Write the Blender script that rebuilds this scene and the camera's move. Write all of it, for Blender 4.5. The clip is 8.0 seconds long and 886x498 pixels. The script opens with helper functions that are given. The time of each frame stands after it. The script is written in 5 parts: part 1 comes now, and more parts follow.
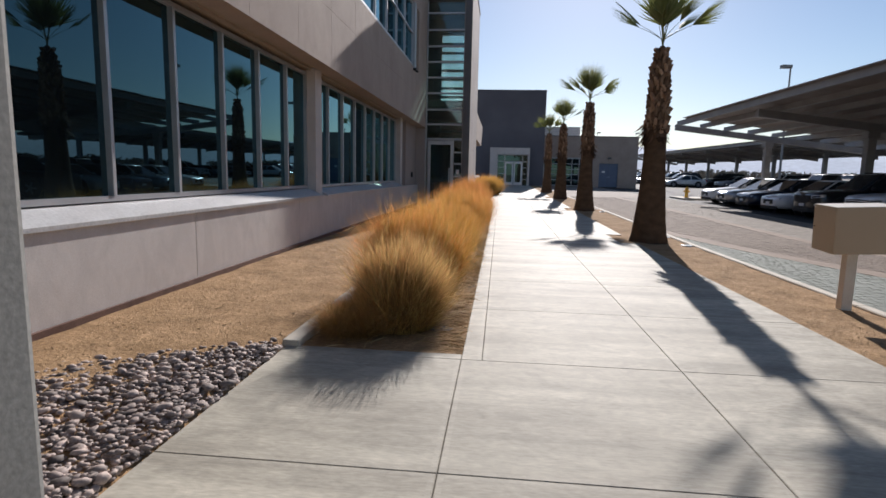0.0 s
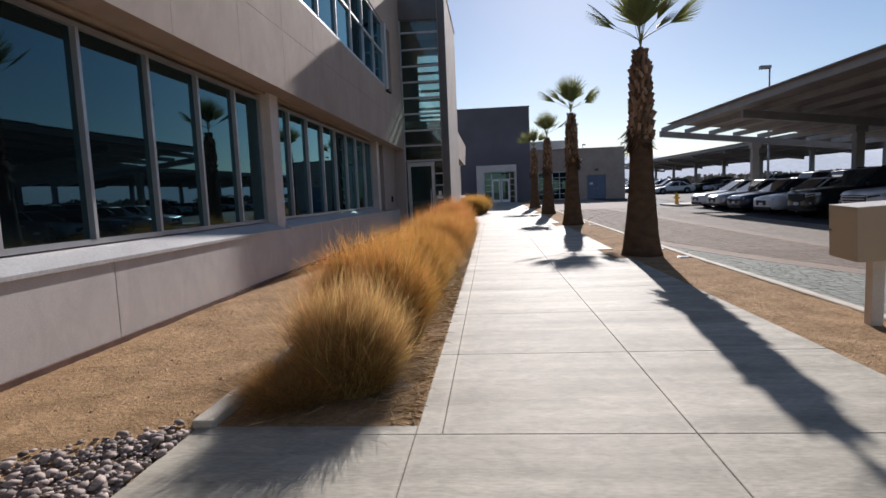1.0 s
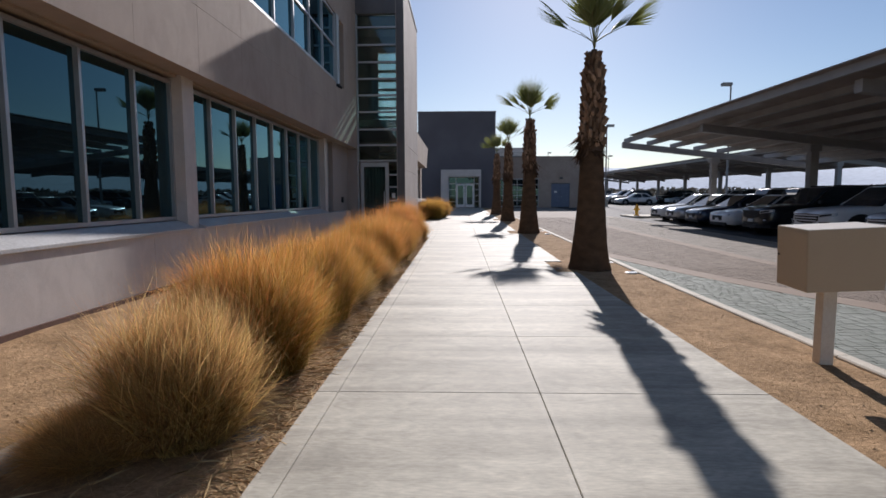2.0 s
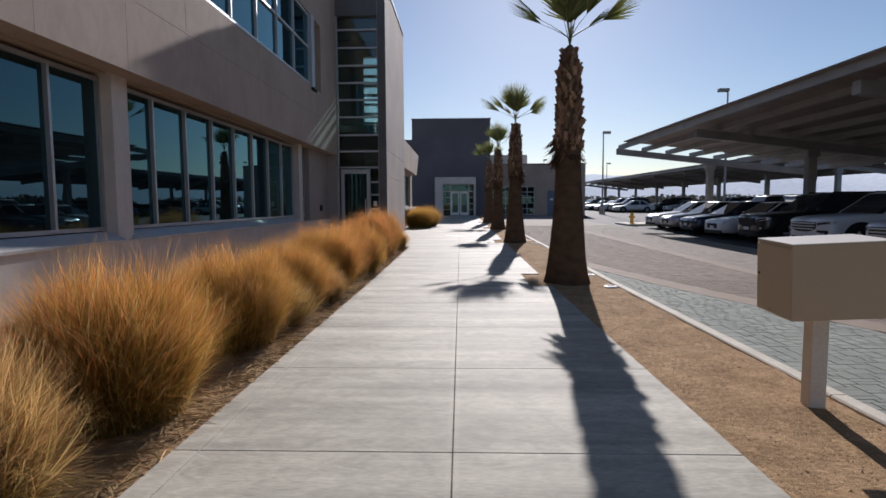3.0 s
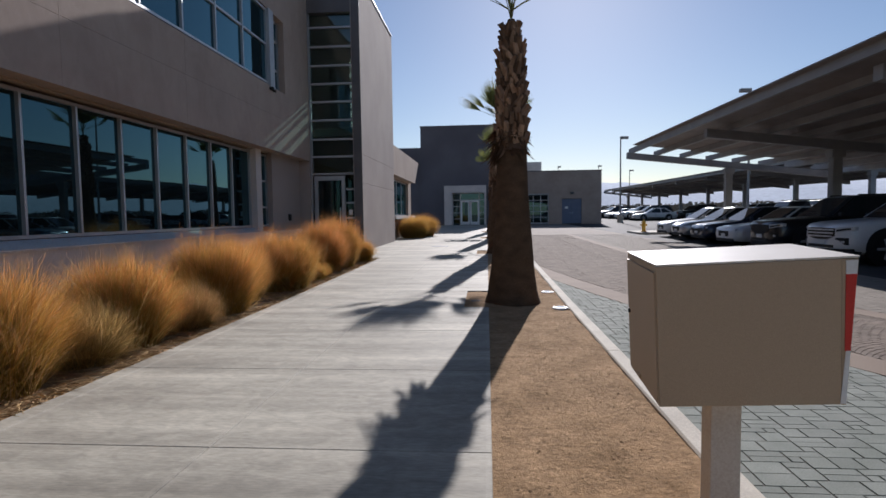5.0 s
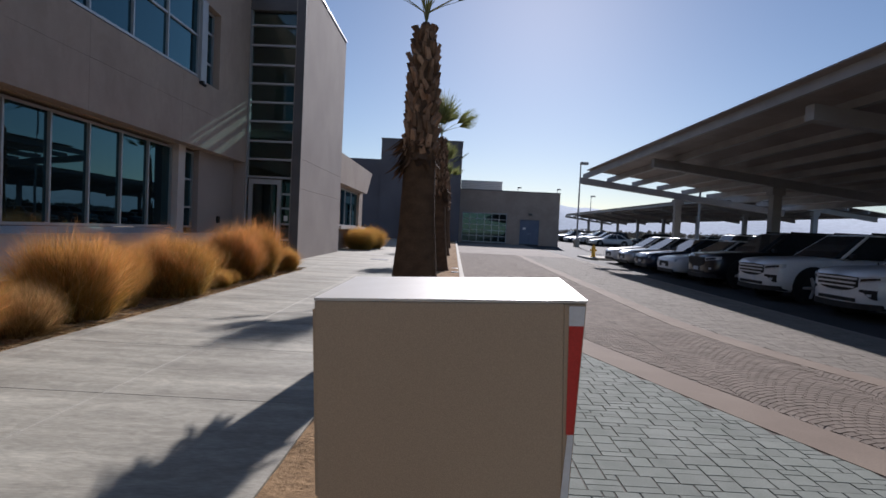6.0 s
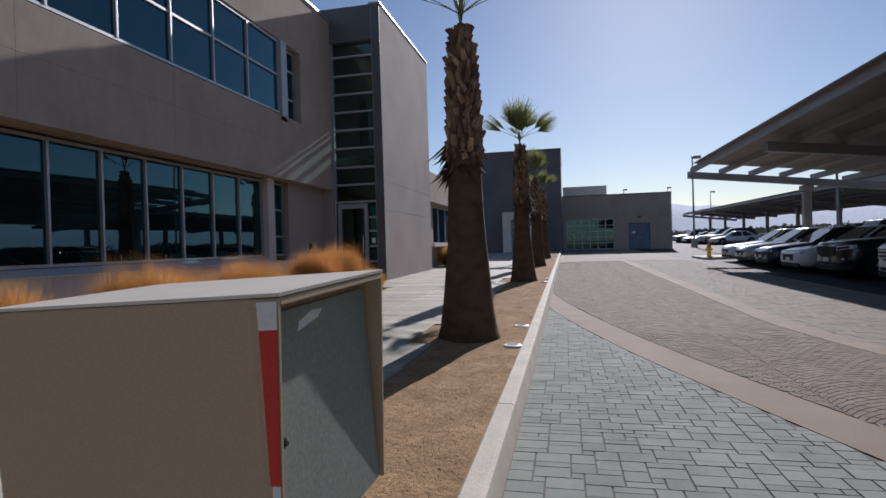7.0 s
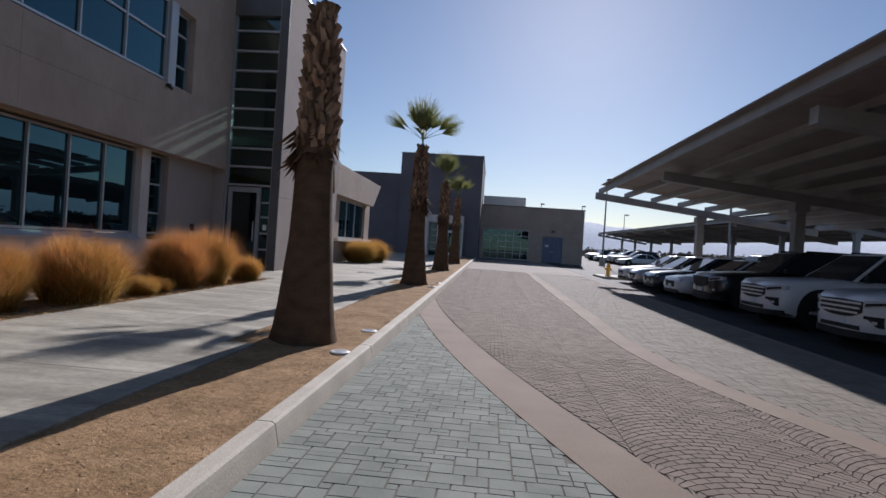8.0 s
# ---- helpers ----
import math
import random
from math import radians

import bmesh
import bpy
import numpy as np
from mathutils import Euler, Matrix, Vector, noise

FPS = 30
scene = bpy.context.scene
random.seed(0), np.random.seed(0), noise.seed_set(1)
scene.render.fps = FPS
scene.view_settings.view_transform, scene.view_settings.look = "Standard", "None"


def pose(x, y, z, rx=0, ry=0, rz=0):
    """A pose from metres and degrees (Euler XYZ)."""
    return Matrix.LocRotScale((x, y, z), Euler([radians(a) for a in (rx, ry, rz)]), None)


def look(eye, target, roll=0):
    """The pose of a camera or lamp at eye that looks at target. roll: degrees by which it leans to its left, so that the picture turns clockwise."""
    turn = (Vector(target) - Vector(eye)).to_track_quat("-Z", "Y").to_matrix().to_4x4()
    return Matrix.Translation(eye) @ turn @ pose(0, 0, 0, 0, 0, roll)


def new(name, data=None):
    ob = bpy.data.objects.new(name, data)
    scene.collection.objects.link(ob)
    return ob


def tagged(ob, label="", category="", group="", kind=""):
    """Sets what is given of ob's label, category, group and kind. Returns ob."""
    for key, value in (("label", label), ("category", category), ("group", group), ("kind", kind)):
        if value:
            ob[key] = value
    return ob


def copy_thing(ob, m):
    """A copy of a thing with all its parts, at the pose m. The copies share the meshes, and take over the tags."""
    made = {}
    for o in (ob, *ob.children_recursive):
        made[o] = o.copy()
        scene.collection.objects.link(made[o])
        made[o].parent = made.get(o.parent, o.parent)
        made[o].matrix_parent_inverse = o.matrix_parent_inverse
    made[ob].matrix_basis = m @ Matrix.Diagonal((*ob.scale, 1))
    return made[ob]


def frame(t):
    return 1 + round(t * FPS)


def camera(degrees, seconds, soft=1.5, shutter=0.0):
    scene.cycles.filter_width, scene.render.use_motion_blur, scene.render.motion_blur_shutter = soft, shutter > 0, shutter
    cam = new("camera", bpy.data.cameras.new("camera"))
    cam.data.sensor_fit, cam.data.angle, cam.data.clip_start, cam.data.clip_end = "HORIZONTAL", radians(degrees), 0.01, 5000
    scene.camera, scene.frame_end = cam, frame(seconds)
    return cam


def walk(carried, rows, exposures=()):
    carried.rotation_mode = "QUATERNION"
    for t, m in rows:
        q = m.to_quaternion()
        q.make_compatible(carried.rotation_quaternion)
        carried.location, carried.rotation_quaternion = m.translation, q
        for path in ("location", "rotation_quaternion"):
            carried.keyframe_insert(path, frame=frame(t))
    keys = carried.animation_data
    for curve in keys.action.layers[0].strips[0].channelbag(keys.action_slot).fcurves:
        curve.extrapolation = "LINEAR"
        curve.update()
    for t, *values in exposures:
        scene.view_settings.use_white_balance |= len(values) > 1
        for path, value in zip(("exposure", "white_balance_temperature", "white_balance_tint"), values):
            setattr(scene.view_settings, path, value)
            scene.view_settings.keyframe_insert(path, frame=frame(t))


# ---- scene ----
cam = camera(77.7, 8.0, soft=1.6)
PATH = [
    (0, (0.022, 0.079, 1.321), (-0.175, 2.05, 1.049), 1.3),
    (0.5, (0.075, 0.55, 1.325), (-0.027, 2.532, 1.073), -1.3),
    (1, (0.253, 0.943, 1.33), (0.075, 2.926, 1.134), -2.4),
    (1.5, (0.505, 1.377, 1.312), (0.355, 3.362, 1.116), -0.0),
    (1.7, (0.601, 1.534, 1.332), (0.485, 3.521, 1.137), 0.0),
    (2.8, (1.27, 2.40, 1.305), (1.286, 4.393, 1.145), 0.2),
    (3, (1.366, 2.556, 1.325), (1.302, 4.549, 1.166), -0.3),
    (3.5, (1.69, 2.908, 1.329), (1.211, 4.844, 1.18), 0.4),
    (4, (2.041, 3.325, 1.292), (1.659, 5.276, 1.077), 2.6),
    (4.5, (2.407, 3.72, 1.275), (2.066, 5.68, 1.075), 0.4),
    (5, (2.842, 4.123, 1.246), (2.682, 6.113, 1.124), -0.8),
    (5.2, (3.003, 4.275, 1.248), (2.935, 6.271, 1.133), 2.6),
    (6.3, (3.943, 4.848, 1.239), (3.932, 6.847, 1.186), 2.1),
    (6.5, (4.083, 4.927, 1.238), (4.072, 6.926, 1.188), 0.1),
    (7, (4.44, 5.17, 1.168), (4.004, 7.122, 1.154), -1.7),
    (7.5, (4.914, 5.498, 1.168), (4.691, 7.485, 1.139), 2.9),
    (8, (5.34, 5.75, 1.194), (5.167, 7.742, 1.183), 3.8),
]
walk(cam, [(t, look(eye, target, roll)) for t, eye, target, roll in PATH], [(0, 0.42, 6080, 15), (1.5, 0.34, 6050, 16), (3, 0.21, 5950, 16), (4.5, 0.13, 5950, 16), (5, 0.18, 5870, 16), (7, 0.10, 5800, 17), (8, 0.10, 5800, 17)])

# ---------------------------------------------------------------- light
SUN_AZ, SUN_EL = 8.2, 25.3          # degrees: from +y towards +x, above the horizon
world = bpy.data.worlds.new("world")
scene.world = world
world.use_nodes = True
wn, wl = world.node_tree.nodes, world.node_tree.links
sky = wn.new("ShaderNodeTexSky")
sky.sky_type, sky.sun_disc = "NISHITA", False
sky.sun_elevation, sky.sun_rotation = radians(SUN_EL), radians(SUN_AZ)
sky.air_density, sky.dust_density, sky.ozone_density = 1.0, 0.20, 1.6
wn["Background"].inputs["Strength"].default_value = 0.066
wl.new(sky.outputs[0], wn["Background"].inputs["Color"])
sun_data = bpy.data.lights.new("sun", "SUN")
sun_data.energy, sun_data.angle, sun_data.color = 5.0, radians(0.53), (1.0, 0.93, 0.83)
sun = new("sun", sun_data)
sd = Vector((math.sin(radians(SUN_AZ)) * math.cos(radians(SUN_EL)), math.cos(radians(SUN_AZ)) * math.cos(radians(SUN_EL)), math.sin(radians(SUN_EL))))
sun.matrix_world = look(sd * 60, (0, 0, 0))


# ---------------------------------------------------------------- materials
def shade(name, c1, c2, scale=3.0, rough=0.7, bump=0.15, fine=60.0, metal=0.0, spec=0.4, vary=0.0, stretch=(1, 1, 1), world_space=True, bump_scale=0.01):
    """Two-scale mottled surface: a broad blend of c1 and c2, fine grain on top, fine relief."""
    m = bpy.data.materials.new(name)
    m.use_nodes = True
    n, l = m.node_tree.nodes, m.node_tree.links
    b = n["Principled BSDF"]
    b.inputs["Roughness"].default_value, b.inputs["Metallic"].default_value, b.inputs["Specular IOR Level"].default_value = rough, metal, spec
    if world_space:
        src = n.new("ShaderNodeNewGeometry").outputs["Position"]
    else:
        src = n.new("ShaderNodeTexCoord").outputs["Object"]
    mp = n.new("ShaderNodeMapping")
    mp.inputs["Scale"].default_value = stretch
    l.new(src, mp.inputs["Vector"])
    big, small = n.new("ShaderNodeTexNoise"), n.new("ShaderNodeTexNoise")
    big.inputs["Scale"].default_value, big.inputs["Detail"].default_value = scale, 6
    small.inputs["Scale"].default_value, small.inputs["Detail"].default_value = fine, 4
    l.new(mp.outputs[0], big.inputs["Vector"]), l.new(mp.outputs[0], small.inputs["Vector"])
    ramp = n.new("ShaderNodeValToRGB")
    ramp.color_ramp.elements[0].position, ramp.color_ramp.elements[1].position = 0.32, 0.68
    ramp.color_ramp.elements[0].color, ramp.color_ramp.elements[1].color = (*c1, 1), (*c2, 1)
    l.new(big.outputs["Fac"], ramp.inputs[0])
    grain = n.new("ShaderNodeMix")
    grain.data_type, grain.blend_type = "RGBA", "OVERLAY"
    grain.inputs[0].default_value = 0.35
    l.new(ramp.outputs[0], grain.inputs[6]), l.new(small.outputs["Fac"], grain.inputs[7])
    out = grain.outputs[2]
    if vary:
        info, hsv, mul = n.new("ShaderNodeObjectInfo"), n.new("ShaderNodeHueSaturation"), n.new("ShaderNodeMapRange")
        mul.inputs["To Min"].default_value, mul.inputs["To Max"].default_value = 1 - vary, 1 + vary
        l.new(info.outputs["Random"], mul.inputs["Value"]), l.new(mul.outputs[0], hsv.inputs["Value"])
        l.new(out, hsv.inputs["Color"])
        out = hsv.outputs[0]
    l.new(out, b.inputs["Base Color"])
    if bump:
        bp = n.new("ShaderNodeBump")
        bp.inputs["Strength"].default_value, bp.inputs["Distance"].default_value = bump, bump_scale
        l.new(small.outputs["Fac"], bp.inputs["Height"]), l.new(bp.outputs[0], b.inputs["Normal"])
    return m


def islands(m, amount):
    """Lets every loose piece of a joined mesh differ in brightness."""
    n, l = m.node_tree.nodes, m.node_tree.links
    b = n["Principled BSDF"]
    link = b.inputs["Base Color"].links[0]
    geo, hsv, mul = n.new("ShaderNodeNewGeometry"), n.new("ShaderNodeHueSaturation"), n.new("ShaderNodeMapRange")
    mul.inputs["To Min"].default_value, mul.inputs["To Max"].default_value = 1 - amount, 1 + amount
    l.new(geo.outputs["Random Per Island"], mul.inputs["Value"]), l.new(mul.outputs[0], hsv.inputs["Value"])
    l.new(link.from_socket, hsv.inputs["Color"]), l.new(hsv.outputs[0], b.inputs["Base Color"])
    return m


def glass_clear(name, tint, gloss):
    """Thin pane: lets light straight through, tinted, and mirrors a little."""
    m = bpy.data.materials.new(name)
    m.use_nodes = True
    n, l = m.node_tree.nodes, m.node_tree.links
    n.remove(n["Principled BSDF"])
    tr, gl, mix, fr, add = n.new("ShaderNodeBsdfTransparent"), n.new("ShaderNodeBsdfGlossy"), n.new("ShaderNodeMixShader"), n.new("ShaderNodeFresnel"), n.new("ShaderNodeMath")
    tr.inputs[0].default_value, gl.inputs["Roughness"].default_value = (*tint, 1), 0.02
    fr.inputs["IOR"].default_value = 1.5
    add.inputs[1].default_value = gloss
    l.new(fr.outputs[0], add.inputs[0]), l.new(add.outputs[0], mix.inputs[0])
    l.new(tr.outputs[0], mix.inputs[1]), l.new(gl.outputs[0], mix.inputs[2]), l.new(mix.outputs[0], n["Material Output"].inputs[0])
    return m


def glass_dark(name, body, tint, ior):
    """Sun-control pane: near-black body paints the unlit room behind, under a tinted mirror coat."""
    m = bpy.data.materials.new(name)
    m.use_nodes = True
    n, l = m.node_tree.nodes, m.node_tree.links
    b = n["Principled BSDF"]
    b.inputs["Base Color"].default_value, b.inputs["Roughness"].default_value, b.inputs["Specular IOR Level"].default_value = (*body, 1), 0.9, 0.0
    gl, mix, fr, tex, bump = n.new("ShaderNodeBsdfGlossy"), n.new("ShaderNodeMixShader"), n.new("ShaderNodeFresnel"), n.new("ShaderNodeTexNoise"), n.new("ShaderNodeBump")
    gl.inputs["Color"].default_value, gl.inputs["Roughness"].default_value = (*tint, 1), 0.012
    fr.inputs["IOR"].default_value = ior
    tex.inputs["Scale"].default_value = 0.9
    bump.inputs["Strength"].default_value, bump.inputs["Distance"].default_value = 0.04, 0.01
    l.new(n.new("ShaderNodeNewGeometry").outputs["Position"], tex.inputs["Vector"])
    l.new(tex.outputs["Fac"], bump.inputs["Height"]), l.new(bump.outputs[0], gl.inputs["Normal"])
    l.new(fr.outputs[0], mix.inputs[0]), l.new(b.outputs[0], mix.inputs[1]), l.new(gl.outputs[0], mix.inputs[2]), l.new(mix.outputs[0], n["Material Output"].inputs[0])
    return m


def leafy(name, low, mid, tip, translucent, rough=0.6):
    """Blades: colour runs from root to tip along the object's own height, every blade differs."""
    m = bpy.data.materials.new(name)
    m.use_nodes = True
    n, l = m.node_tree.nodes, m.node_tree.links
    b = n["Principled BSDF"]
    b.inputs["Roughness"].default_value = rough
    b.inputs["Specular IOR Level"].default_value = 0.25
    gen, sep, geo = n.new("ShaderNodeTexCoord"), n.new("ShaderNodeSeparateXYZ"), n.new("ShaderNodeNewGeometry")
    l.new(gen.outputs["Generated"], sep.inputs[0])
    add = n.new("ShaderNodeMath")
    add.operation = "MULTIPLY_ADD"
    add.inputs[1].default_value, add.inputs[2].default_value = 0.5, -0.25
    l.new(geo.outputs["Random Per Island"], add.inputs[0])
    s2 = n.new("ShaderNodeMath")
    l.new(sep.outputs["Z"], s2.inputs[0]), l.new(add.outputs[0], s2.inputs[1])
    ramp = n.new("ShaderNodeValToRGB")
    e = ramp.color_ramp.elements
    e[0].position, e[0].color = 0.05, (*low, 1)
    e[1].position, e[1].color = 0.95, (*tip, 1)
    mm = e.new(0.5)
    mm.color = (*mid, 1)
    l.new(s2.outputs[0], ramp.inputs[0]), l.new(ramp.outputs[0], b.inputs["Base Color"])
    tl, mix = n.new("ShaderNodeBsdfTranslucent"), n.new("ShaderNodeMixShader")
    l.new(ramp.outputs[0], tl.inputs[0])
    mix.inputs[0].default_value = translucent
    l.new(b.outputs[0], mix.inputs[1]), l.new(tl.outputs[0], mix.inputs[2]), l.new(mix.outputs[0], n["Material Output"].inputs[0])
    return m


def tussock(name, low, mid, tip, translucent):
    """Grass blades: colour runs outward from the root, every blade and every clump differs in hue."""
    m = leafy(name, low, mid, tip, translucent)
    n, l = m.node_tree.nodes, m.node_tree.links
    gen = n["Texture Coordinate"]
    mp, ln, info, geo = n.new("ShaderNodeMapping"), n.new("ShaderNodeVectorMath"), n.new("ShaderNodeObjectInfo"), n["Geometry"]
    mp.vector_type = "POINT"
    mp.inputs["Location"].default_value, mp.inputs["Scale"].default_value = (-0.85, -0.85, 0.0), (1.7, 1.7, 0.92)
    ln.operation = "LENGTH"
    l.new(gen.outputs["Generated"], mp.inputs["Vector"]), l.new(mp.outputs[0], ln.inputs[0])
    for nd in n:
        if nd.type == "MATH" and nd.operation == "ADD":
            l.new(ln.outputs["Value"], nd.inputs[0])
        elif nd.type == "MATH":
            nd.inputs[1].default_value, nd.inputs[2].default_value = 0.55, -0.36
    ramp = n["Color Ramp"]
    hsv, hue, val, white = n.new("ShaderNodeHueSaturation"), n.new("ShaderNodeMapRange"), n.new("ShaderNodeMapRange"), n.new("ShaderNodeTexWhiteNoise")
    white.noise_dimensions = "1D"
    l.new(geo.outputs["Random Per Island"], white.inputs["W"])
    hue.inputs["To Min"].default_value, hue.inputs["To Max"].default_value = 0.488, 0.524
    val.inputs["To Min"].default_value, val.inputs["To Max"].default_value = 0.55, 1.45
    l.new(info.outputs["Random"], hue.inputs["Value"]), l.new(white.outputs["Value"], val.inputs["Value"])
    l.new(hue.outputs[0], hsv.inputs["Hue"]), l.new(val.outputs[0], hsv.inputs["Value"])
    targets = [k.to_socket for k in ramp.outputs[0].links]
    l.new(ramp.outputs[0], hsv.inputs["Color"])
    for t in targets:
        l.new(hsv.outputs[0], t)
    return m


M_STUCCO = shade("stucco_tan", (0.36, 0.285, 0.24), (0.415, 0.335, 0.28), 0.8, 0.9, 0.35, 140, spec=0.2, bump_scale=0.006)
M_LOWWALL = shade("painted_concrete_pale", (0.565, 0.522, 0.487), (0.625, 0.578, 0.543), 0.7, 0.85, 0.25, 120, spec=0.2, bump_scale=0.006)
M_SOFFIT = shade("soffit_tan", (0.33, 0.26, 0.20), (0.38, 0.30, 0.23), 2, 0.8, 0.1, 80)
M_TOWER = shade("tower_plaster", (0.31, 0.265, 0.245), (0.36, 0.31, 0.285), 0.7, 0.9, 0.4, 130, spec=0.2, bump_scale=0.006)
M_PILLAR = shade("grey_plaster", (0.215, 0.21, 0.195), (0.25, 0.245, 0.228), 1.2, 0.9, 0.14, 70, spec=0.2, bump_scale=0.005)
M_SILL = shade("pale_sill_paint", (0.46, 0.45, 0.44), (0.53, 0.52, 0.51), 3, 0.42, 0.05, 40, spec=0.45)
M_SCREED = shade("rusty_weep_screed", (0.10, 0.05, 0.035), (0.16, 0.09, 0.065), 4, 0.9, 0.2, 60)
M_DARKMETAL = shade("dark_metal_panel", (0.10, 0.095, 0.095), (0.13, 0.12, 0.12), 2, 0.5, 0.05, 80, spec=0.4)
M_DARKWALL = shade("charcoal_plaster", (0.115, 0.11, 0.125), (0.15, 0.145, 0.16), 0.4, 0.9, 0.3, 60, spec=0.15)
M_ALU = shade("window_aluminium", (0.40, 0.40, 0.41), (0.46, 0.46, 0.47), 3, 0.45, 0.03, 200, metal=0.6)
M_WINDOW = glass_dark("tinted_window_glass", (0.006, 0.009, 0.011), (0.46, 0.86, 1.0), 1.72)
M_TOWERGLASS = glass_clear("green_tinted_glass", (0.64, 0.80, 0.76), 0.03)
M_CLEARGLASS = glass_clear("clear_stair_glass", (0.86, 0.88, 0.87), 0.02)
M_DOORGLASS = glass_clear("door_glass", (0.35, 0.5, 0.46), 0.05)
# inner walls coloured dark to add to the dimness of unlit rooms
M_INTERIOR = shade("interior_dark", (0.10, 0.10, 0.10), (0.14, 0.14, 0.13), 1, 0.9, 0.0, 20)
M_CONCRETE = shade("walk_concrete", (0.290, 0.263, 0.209), (0.480, 0.444, 0.358), 1.0, 0.75, 0.35, 34, spec=0.3, stretch=(0.5, 1.9, 1), bump_scale=0.003, vary=0.05)
M_TOOLED = shade("tooled_slab_edge", (0.309, 0.280, 0.223), (0.494, 0.456, 0.369), 1.0, 0.75, 0.2, 60, spec=0.35, stretch=(0.5, 1.9, 1), bump_scale=0.002, vary=0.05)


def stained(m, scale, lo, hi, seed):
    """Old water stains and worn patches, with soft edges of their own."""
    n, l = m.node_tree.nodes, m.node_tree.links
    b = n["Principled BSDF"]
    link = b.inputs["Base Color"].links[0]
    geo, mp, tex, ramp, mix = n.new("ShaderNodeNewGeometry"), n.new("ShaderNodeMapping"), n.new("ShaderNodeTexNoise"), n.new("ShaderNodeMapRange"), n.new("ShaderNodeMix")
    mp.inputs["Location"].default_value, mp.inputs["Scale"].default_value = (seed, seed * 2, 0), (scale, scale * 1.7, scale)
    tex.inputs["Detail"].default_value, tex.inputs["Roughness"].default_value, tex.inputs["Distortion"].default_value = 9, 0.62, 1.2
    ramp.inputs["From Min"].default_value, ramp.inputs["From Max"].default_value = 0.38, 0.62
    ramp.inputs["To Min"].default_value, ramp.inputs["To Max"].default_value = lo, hi
    mix.data_type, mix.blend_type = "RGBA", "MULTIPLY"
    mix.inputs[0].default_value = 1.0
    l.new(geo.outputs["Position"], mp.inputs["Vector"]), l.new(mp.outputs[0], tex.inputs["Vector"]), l.new(tex.outputs["Fac"], ramp.inputs["Value"])
    l.new(link.from_socket, mix.inputs[6]), l.new(ramp.outputs[0], mix.inputs[7]), l.new(mix.outputs[2], b.inputs["Base Color"])


stained(M_CONCRETE, 0.75, 0.85, 1.09, 3.0)
stained(M_TOOLED, 0.75, 0.85, 1.09, 3.0)


def broomed(m, lo, hi):
    """Long faint streaks across the path, left by the broom and by drying water."""
    n, l = m.node_tree.nodes, m.node_tree.links
    b = n["Principled BSDF"]
    link = b.inputs["Base Color"].links[0]
    geo, out = n.new("ShaderNodeNewGeometry"), link.from_socket
    for k, (sx, sy, a, z) in enumerate(((0.09, 3.6, lo, hi), (0.18, 15.0, 0.45 + 0.55 * lo, 0.45 + 0.55 * hi))):
        mp, tex, ramp, mix = n.new("ShaderNodeMapping"), n.new("ShaderNodeTexNoise"), n.new("ShaderNodeMapRange"), n.new("ShaderNodeMix")
        mp.inputs["Location"].default_value, mp.inputs["Scale"].default_value = (k * 7.3, 1.9 + k, 0), (sx, sy, 1)
        tex.inputs["Scale"].default_value, tex.inputs["Detail"].default_value, tex.inputs["Roughness"].default_value = 1.0, 5, 0.6
        ramp.inputs["From Min"].default_value, ramp.inputs["From Max"].default_value = 0.38, 0.62
        ramp.inputs["To Min"].default_value, ramp.inputs["To Max"].default_value = a, z
        mix.data_type, mix.blend_type = "RGBA", "MULTIPLY"
        mix.inputs[0].default_value = 1.0
        l.new(geo.outputs["Position"], mp.inputs["Vector"]), l.new(mp.outputs[0], tex.inputs["Vector"]), l.new(tex.outputs["Fac"], ramp.inputs["Value"])
        l.new(out, mix.inputs[6]), l.new(ramp.outputs[0], mix.inputs[7])
        out = mix.outputs[2]
    l.new(out, b.inputs["Base Color"])


broomed(M_CONCRETE, 0.89, 1.09)
broomed(M_TOOLED, 0.91, 1.07)
stained(M_STUCCO, 0.35, 0.94, 1.04, 9.0)
stained(M_LOWWALL, 0.4, 0.93, 1.04, 5.0)
M_KERB = shade("kerb_concrete", (0.48, 0.43, 0.352), (0.58, 0.525, 0.432), 2.5, 0.85, 0.3, 90, bump_scale=0.005)
M_JOINT = shade("joint_dirt", (0.12, 0.104, 0.085), (0.19, 0.163, 0.136), 8, 0.95, 0.2, 90)
M_DIRT = shade("decomposed_granite", (0.275, 0.172, 0.086), (0.475, 0.308, 0.168), 2.4, 0.97, 0.8, 26, spec=0.1, bump_scale=0.022)
for nd in M_DIRT.node_tree.nodes:
    if nd.type == "TEX_NOISE":
        nd.inputs["Detail"].default_value, nd.inputs["Roughness"].default_value = 10, 0.68
stained(M_DIRT, 2.2, 0.80, 1.12, 7.0)
stained(M_DIRT, 9.0, 0.80, 1.16, 2.0)
M_ROAD = shade("road_surface", (0.25, 0.206, 0.168), (0.315, 0.263, 0.216), 0.5, 0.9, 0.5, 40, spec=0.25, bump_scale=0.01)
# asphalt colour, taken darker to help the shade under the carports
M_LOT = shade("lot_asphalt", (0.032, 0.03, 0.03), (0.055, 0.052, 0.05), 0.7, 0.85, 0.5, 70, spec=0.3, bump_scale=0.01)
M_BAND = shade("tan_concrete_band", (0.215, 0.155, 0.112), (0.265, 0.198, 0.145), 1.4, 0.9, 0.3, 90, bump_scale=0.005)
M_PAVER = shade("green_grey_paver", (0.215, 0.232, 0.198), (0.28, 0.292, 0.256), 4, 0.9, 0.35, 120, vary=0.09, spec=0.2, bump_scale=0.004)
